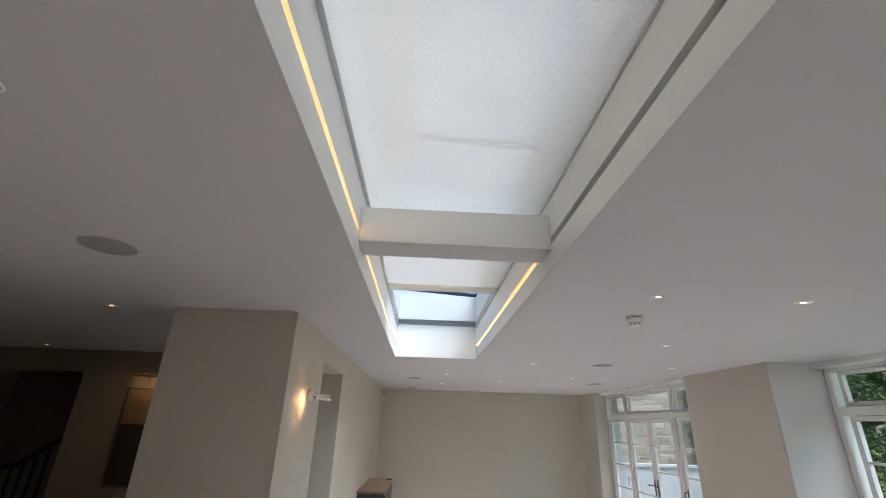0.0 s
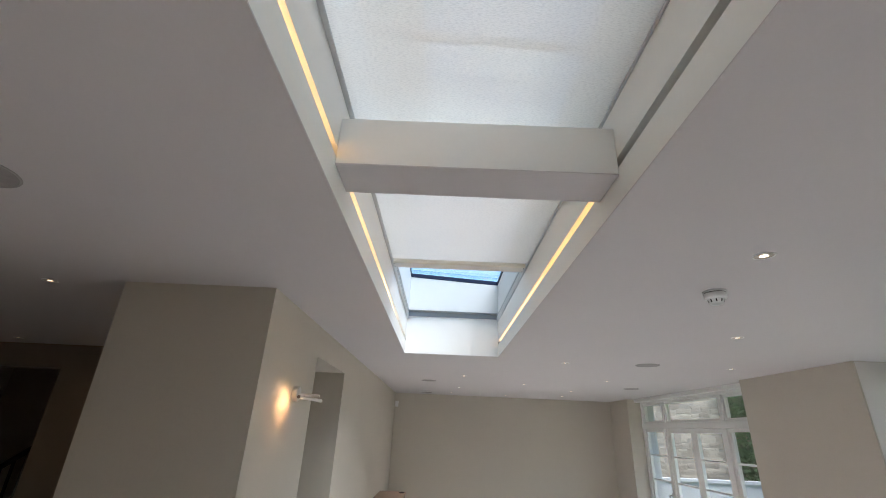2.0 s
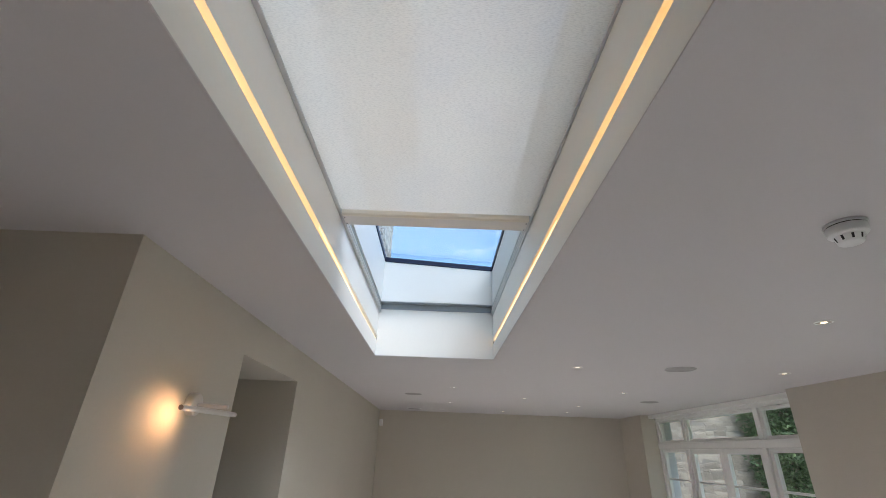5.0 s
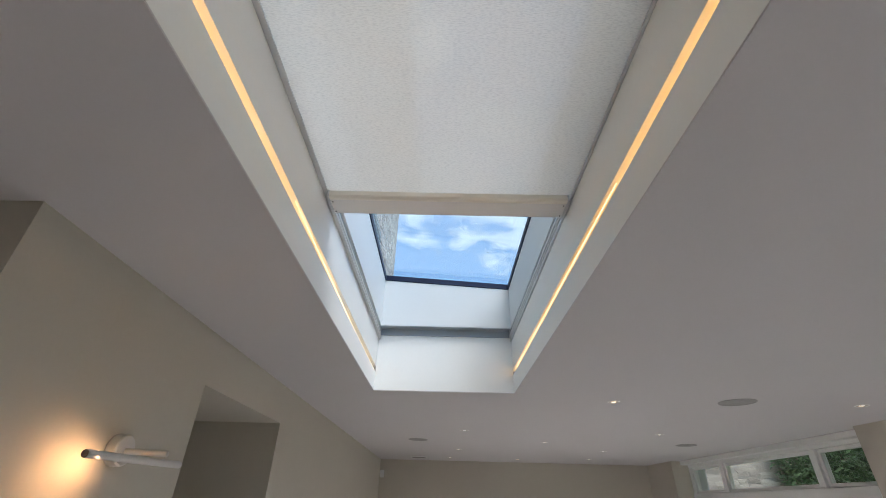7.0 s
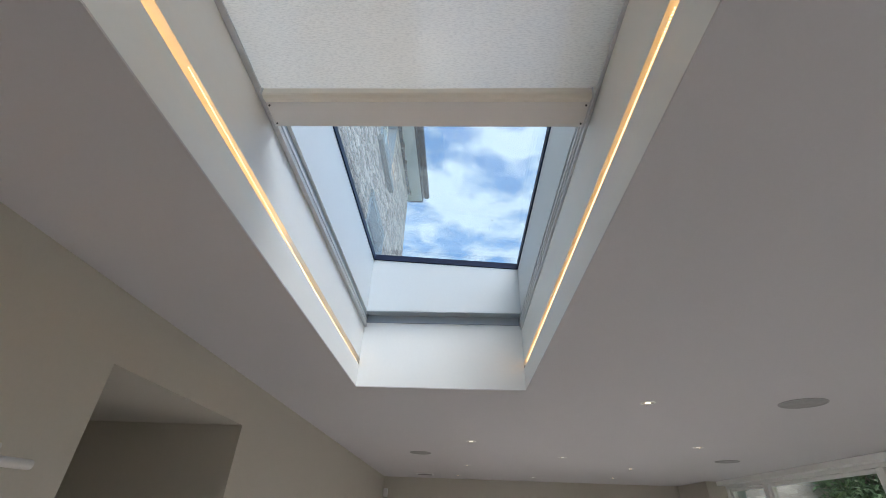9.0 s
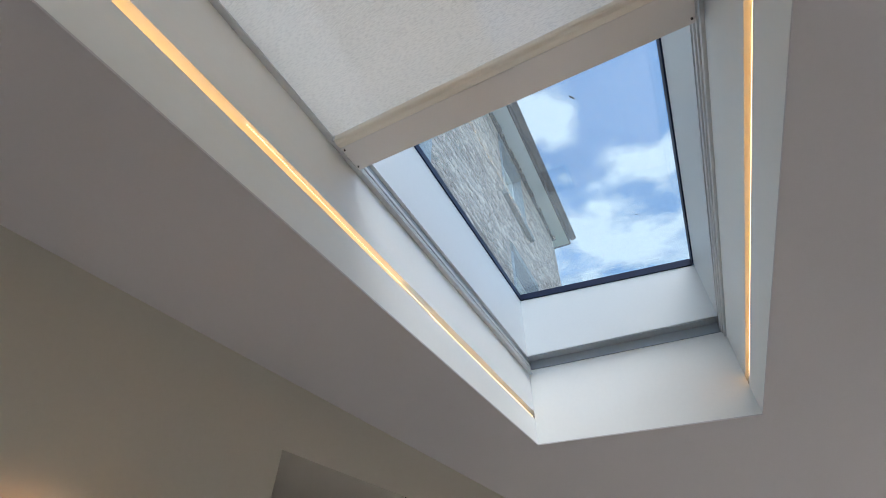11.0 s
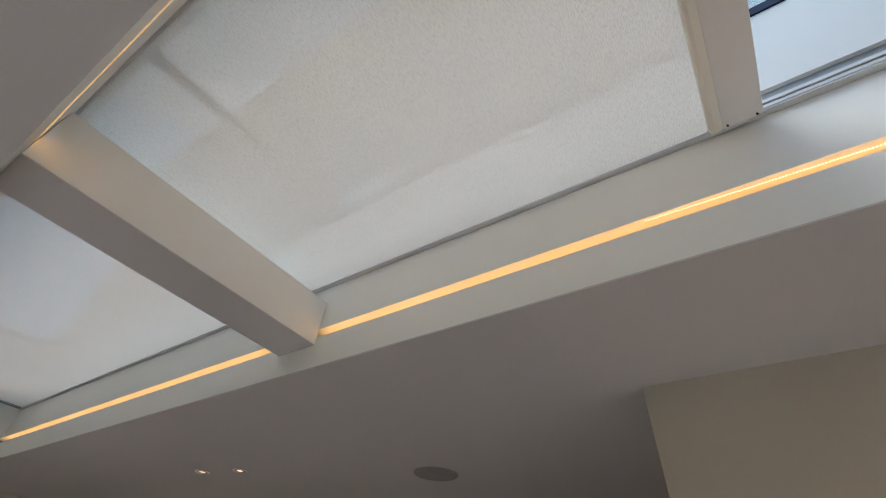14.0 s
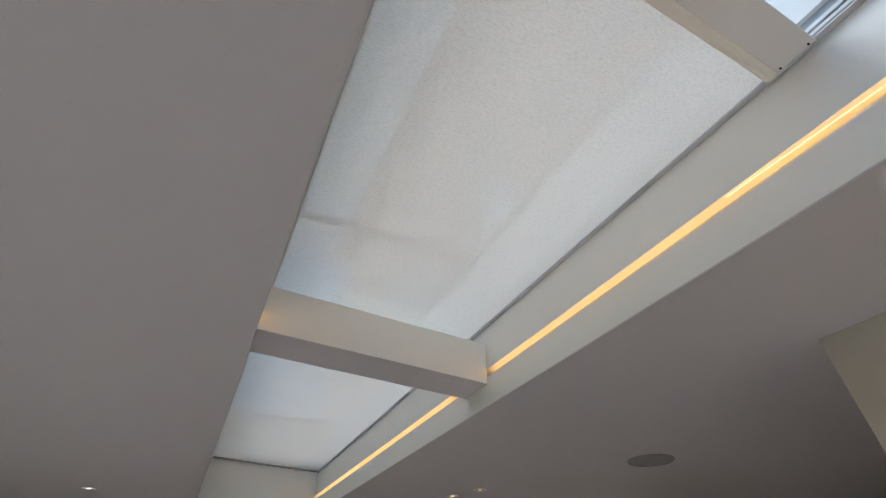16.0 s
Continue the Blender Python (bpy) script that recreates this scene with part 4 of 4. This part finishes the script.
for k in range(5):
    boxes("slot", [(FX + 0.0062, FX + 0.008, 2.735, 2.875, 6.282 + k * 0.039, 6.300 + k * 0.039)], M_DARK, vent_brick)


# ---- garden ----
structure("ground", [(OUT + 0.25, 400, -300, 400, -0.25, -0.12), (-300, OUT + 0.25, FAR + 0.35, 400, -0.25, -0.12)], M_GRASS, "garden lawn and ground beyond the house")
garden = thing("garden_wall", "tall rubble stone garden wall", "stone wall")
GYW = 10.3
boxes("core", [(3.2, 16.0, GYW + 0.02, GYW + 0.5, -0.2, 5.2)], M_MORTAR, garden, "mortar backing")
low = thing("low_wall", "low white rendered wall with a projecting coping", "garden wall")
boxes("wall", [(3.2, 15, 9.6, 9.75, -0.2, 1.06)], M_RENDER, low)
boxes("coping", [(3.2, 15, 9.55, 9.80, 1.061, 1.13)], M_RENDER, low, "white coping", bevel=0.012)


def leaf_mass(bm_v, bm_f, rng, centre, radii, count, size, shell=0.55):
    """Leaves scattered in an uneven ellipsoid, each a folded four-sided blade."""
    for _ in range(count):
        d = Vector((rng.gauss(0, 1), rng.gauss(0, 1), rng.gauss(0, 1))).normalized()
        k = (shell + (1 - shell) * rng.random()) * (0.82 + 0.3 * noise.noise(d * 2.1 + Vector(centre)))
        p = Vector(centre) + Vector((d.x * radii[0], d.y * radii[1], d.z * radii[2])) * k
        s = size * rng.uniform(0.6, 1.3)
        m = Matrix.Translation(p) @ Euler((rng.uniform(-1.0, 1.0), rng.uniform(-1.0, 1.0), rng.uniform(0, 6.28))).to_matrix().to_4x4()
        o = len(bm_v)
        for q in ((0, -s, 0), (s * 0.42, -0.1 * s, s * 0.16), (0, s, -s * 0.15), (-s * 0.42, -0.1 * s, s * 0.16), (0, -0.05 * s, 0)):
            bm_v.append(tuple(m @ Vector(q)))
        bm_f.extend(((o, o + 1, o + 4), (o + 1, o + 2, o + 4), (o + 2, o + 3, o + 4), (o + 3, o, o + 4)))


def foliage(name, parent, material, masses, size, seed, label=""):
    rng = random.Random(seed)
    v, f = [], []
    for c, r, n in masses:
        leaf_mass(v, f, rng, c, r, n, size)
    me = bpy.data.meshes.new(name)
    me.from_pydata(v, [], f)
    me.materials.append(material)
    ob = new(name, me)
    ob.parent = parent
    tagged(ob, label, kind="stuff")


ivy = thing("ivy_hedge", "dense dark green ivy climbing over the garden wall", "hedge")
rng = random.Random(11)
foliage("ivy_leaves", ivy, M_LEAF_IVY, [((7.72 + 0.55 * i + rng.uniform(-0.1, 0.1), GYW - 0.15, 0.4 + 0.5 * j + rng.uniform(-0.1, 0.1)), (0.55, 0.28, 0.5), 560) for i in range(8) for j in range(10)], 0.065, 5, "glossy ivy leaves")
bm = bmesh.new()
for i in range(7):
    tube(bm, (7.6 + i * 0.6, GYW - 0.03, -0.2), (7.5 + i * 0.62, GYW - 0.06, 4.6), 0.03, 8, 0.01)
part("stems", bm, M_BARK, ivy)


def tree(x, y, h, spread, seed, material, label, leaf=0.062, n=1000):
    rng = random.Random(seed)
    t = thing("tree", label, "tree", "garden trees", at=(x, y, -0.15))
    bm = bmesh.new()
    tube(bm, (0, 0, 0), (0.08, 0.05, h * 0.55), 0.11, 12, 0.07)
    tube(bm, (0.08, 0.05, h * 0.55), (0.02, 0.12, h * 0.92), 0.07, 10, 0.02)
    part("trunk", bm, M_BARK, t)
    masses = []
    for i in range(14):
        a, z = rng.uniform(0, 6.28), h * rng.uniform(0.18, 0.95)
        r = spread * rng.uniform(0.45, 1.0) * (1.1 - 0.5 * abs(z / h - 0.5))
        tip = (r * math.cos(a), r * math.sin(a), z + rng.uniform(0.1, 0.5))
        bm = bmesh.new()
        tube(bm, (0.05, 0.03, z * 0.8), tip, 0.035, 7, 0.01)
        part("limb", bm, M_BARK, t)
        masses.append((tip, (spread * rng.uniform(0.35, 0.55), spread * rng.uniform(0.35, 0.55), h * rng.uniform(0.08, 0.15)), n))
    foliage("crown", t, material, masses, leaf, seed, "leafy crown")


tree(9.2, 6.2, 4.6, 1.5, 1, M_LEAF, "dark green laurel tree in the garden")
tree(10.6, 8.6, 5.2, 1.7, 2, M_LEAF, "dark green laurel tree in the garden")
tree(10.2, 4.2, 5.0, 1.6, 3, M_LEAF, "dark green laurel tree in the garden")
tree(8.9, 7.0, 3.2, 1.3, 12, M_LEAF, "low dense dark green laurel bush", 0.07, 1300)
tree(9.6, 1.5, 4.8, 1.6, 6, M_LEAF, "dark green laurel tree in the garden")
tree(12.5, 6.4, 6.0, 2.2, 8, M_LEAF_IVY, "tall dark green tree behind the garden shrubs", 0.065)
tree(12.0, 2.4, 6.0, 2.2, 9, M_LEAF_IVY, "tall dark green tree behind the garden shrubs", 0.065)
shrub = thing("shrub", "golden green leafy shrub before the dark trees", "shrub", at=(7.6, 5.6, -0.15))
bm = bmesh.new()
for i in range(6):
    a = i * 1.05
    tube(bm, (0.05 * math.cos(a), 0.05 * math.sin(a), 0), (0.4 * math.cos(a), 0.4 * math.sin(a), 1.2), 0.02, 7, 0.008)
part("stems", bm, M_BARK, shrub)
foliage("leaves", shrub, M_LEAF_LIME, [((0.4 * math.cos(i), 0.4 * math.sin(i), 0.35 + 0.18 * i), (0.55, 0.55, 0.36), 520) for i in range(8)], 0.042, 21, "golden green leaves")


# ---- clouds, far above ----
def cloud_material():
    m = bpy.data.materials.new("cloud")
    m.use_nodes = True
    nt = m.node_tree
    n, l = nt.nodes, nt.links
    n.remove(n["Principled BSDF"])
    co, t1, rp = n.new("ShaderNodeTexCoord"), n.new("ShaderNodeTexNoise"), n.new("ShaderNodeValToRGB")
    t1.inputs["Scale"].default_value, t1.inputs["Detail"].default_value, t1.inputs["Roughness"].default_value = 0.014, 12, 0.58
    mp = n.new("ShaderNodeMapping")
    mp.inputs["Location"].default_value = (130, 60, 0)
    l.new(co.outputs["Object"], mp.inputs[0])
    l.new(mp.outputs[0], t1.inputs[0])
    # cumulus heaps: (x, y, half width, half length)
    best = None
    for x, y, rx, ry in ((0, 540, 120, 125), (58, 405, 50, 42), (-50, 290, 48, 52), (150, 640, 90, 120), (-260, 380, 150, 260), (330, 150, 170, 240), (40, -260, 260, 300)):
        sh, ln = n.new("ShaderNodeMapping"), n.new("ShaderNodeVectorMath")
        sh.inputs["Location"].default_value, sh.inputs["Scale"].default_value = (-x / rx, -y / ry, -420 / 500), (1 / rx, 1 / ry, 1 / 500)
        ln.operation = "LENGTH"
        l.new(co.outputs["Object"], sh.inputs[0])
        l.new(sh.outputs[0], ln.inputs[0])
        if best is None:
            best = ln.outputs["Value"]
        else:
            lo = n.new("ShaderNodeMath")
            lo.operation = "MINIMUM"
            l.new(best, lo.inputs[0])
            l.new(ln.outputs["Value"], lo.inputs[1])
            best = lo.outputs[0]
    heap, total = n.new("ShaderNodeMapRange"), n.new("ShaderNodeMath")
    heap.inputs["From Min"].default_value, heap.inputs["From Max"].default_value = 0.3, 1.7
    heap.inputs["To Min"].default_value, heap.inputs["To Max"].default_value = 0.17, -0.13
    l.new(best, heap.inputs["Value"])
    l.new(t1.outputs[0], total.inputs[0])
    l.new(heap.outputs[0], total.inputs[1])
    rp.color_ramp.elements[0].position, rp.color_ramp.elements[1].position = 0.47, 0.63
    rp.color_ramp.elements[0].color, rp.color_ramp.elements[1].color = (0, 0, 0, 1), (0.94, 0.94, 0.94, 1)
    l.new(total.outputs[0], rp.inputs[0])
    e, tr, s = n.new("ShaderNodeEmission"), n.new("ShaderNodeBsdfTransparent"), n.new("ShaderNodeMixShader")
    e.inputs[0].default_value, e.inputs[1].default_value = (0.94, 0.96, 1.0, 1), 0.57
    l.new(rp.outputs[0], s.inputs[0])
    l.new(tr.outputs[0], s.inputs[1])
    l.new(e.outputs[0], s.inputs[2])
    l.new(s.outputs[0], n["Material Output"].inputs[0])
    return m


bm = bmesh.new()
cv = [bm.verts.new(p) for p in ((-3000, -3000, 420), (3000, -3000, 420), (3000, 3000, 420), (-3000, 3000, 420))]
bm.faces.new(cv)
clouds = tagged(part("backdrop", bm, cloud_material()), "broken white clouds high in a blue sky", "clouds", kind="structure")
clouds.visible_shadow = False

# ---- stones, laid last ----
lay_stones(house, (FX - 0.018, HYA, HZ0), 0.0, HYB - HYA, HZ1 - HZ0 - 0.08,
           [(a - HYA - 0.02, b - HYA + 0.02, c - HZ0 - 0.1, d - HZ0 + 0.16) for a, b, c, d in WINS], (0.028, 0.072), (0.04, 0.16), 0.010,
           (8.3, 10.6, 1.6, 3.7), 290, 4, None, 0.36, 0.13, 0.13)
lay_stones(garden, (3.3, GYW + 0.02, -0.2), radians(-90), 7.2, 5.3, [], (0.05, 0.17), (0.08, 0.32), 0.010, (0.9, 4.4, 1.3, 3.7), 290, 7, M_GARDEN_STONE, 0.42, 0.16, 0.16)
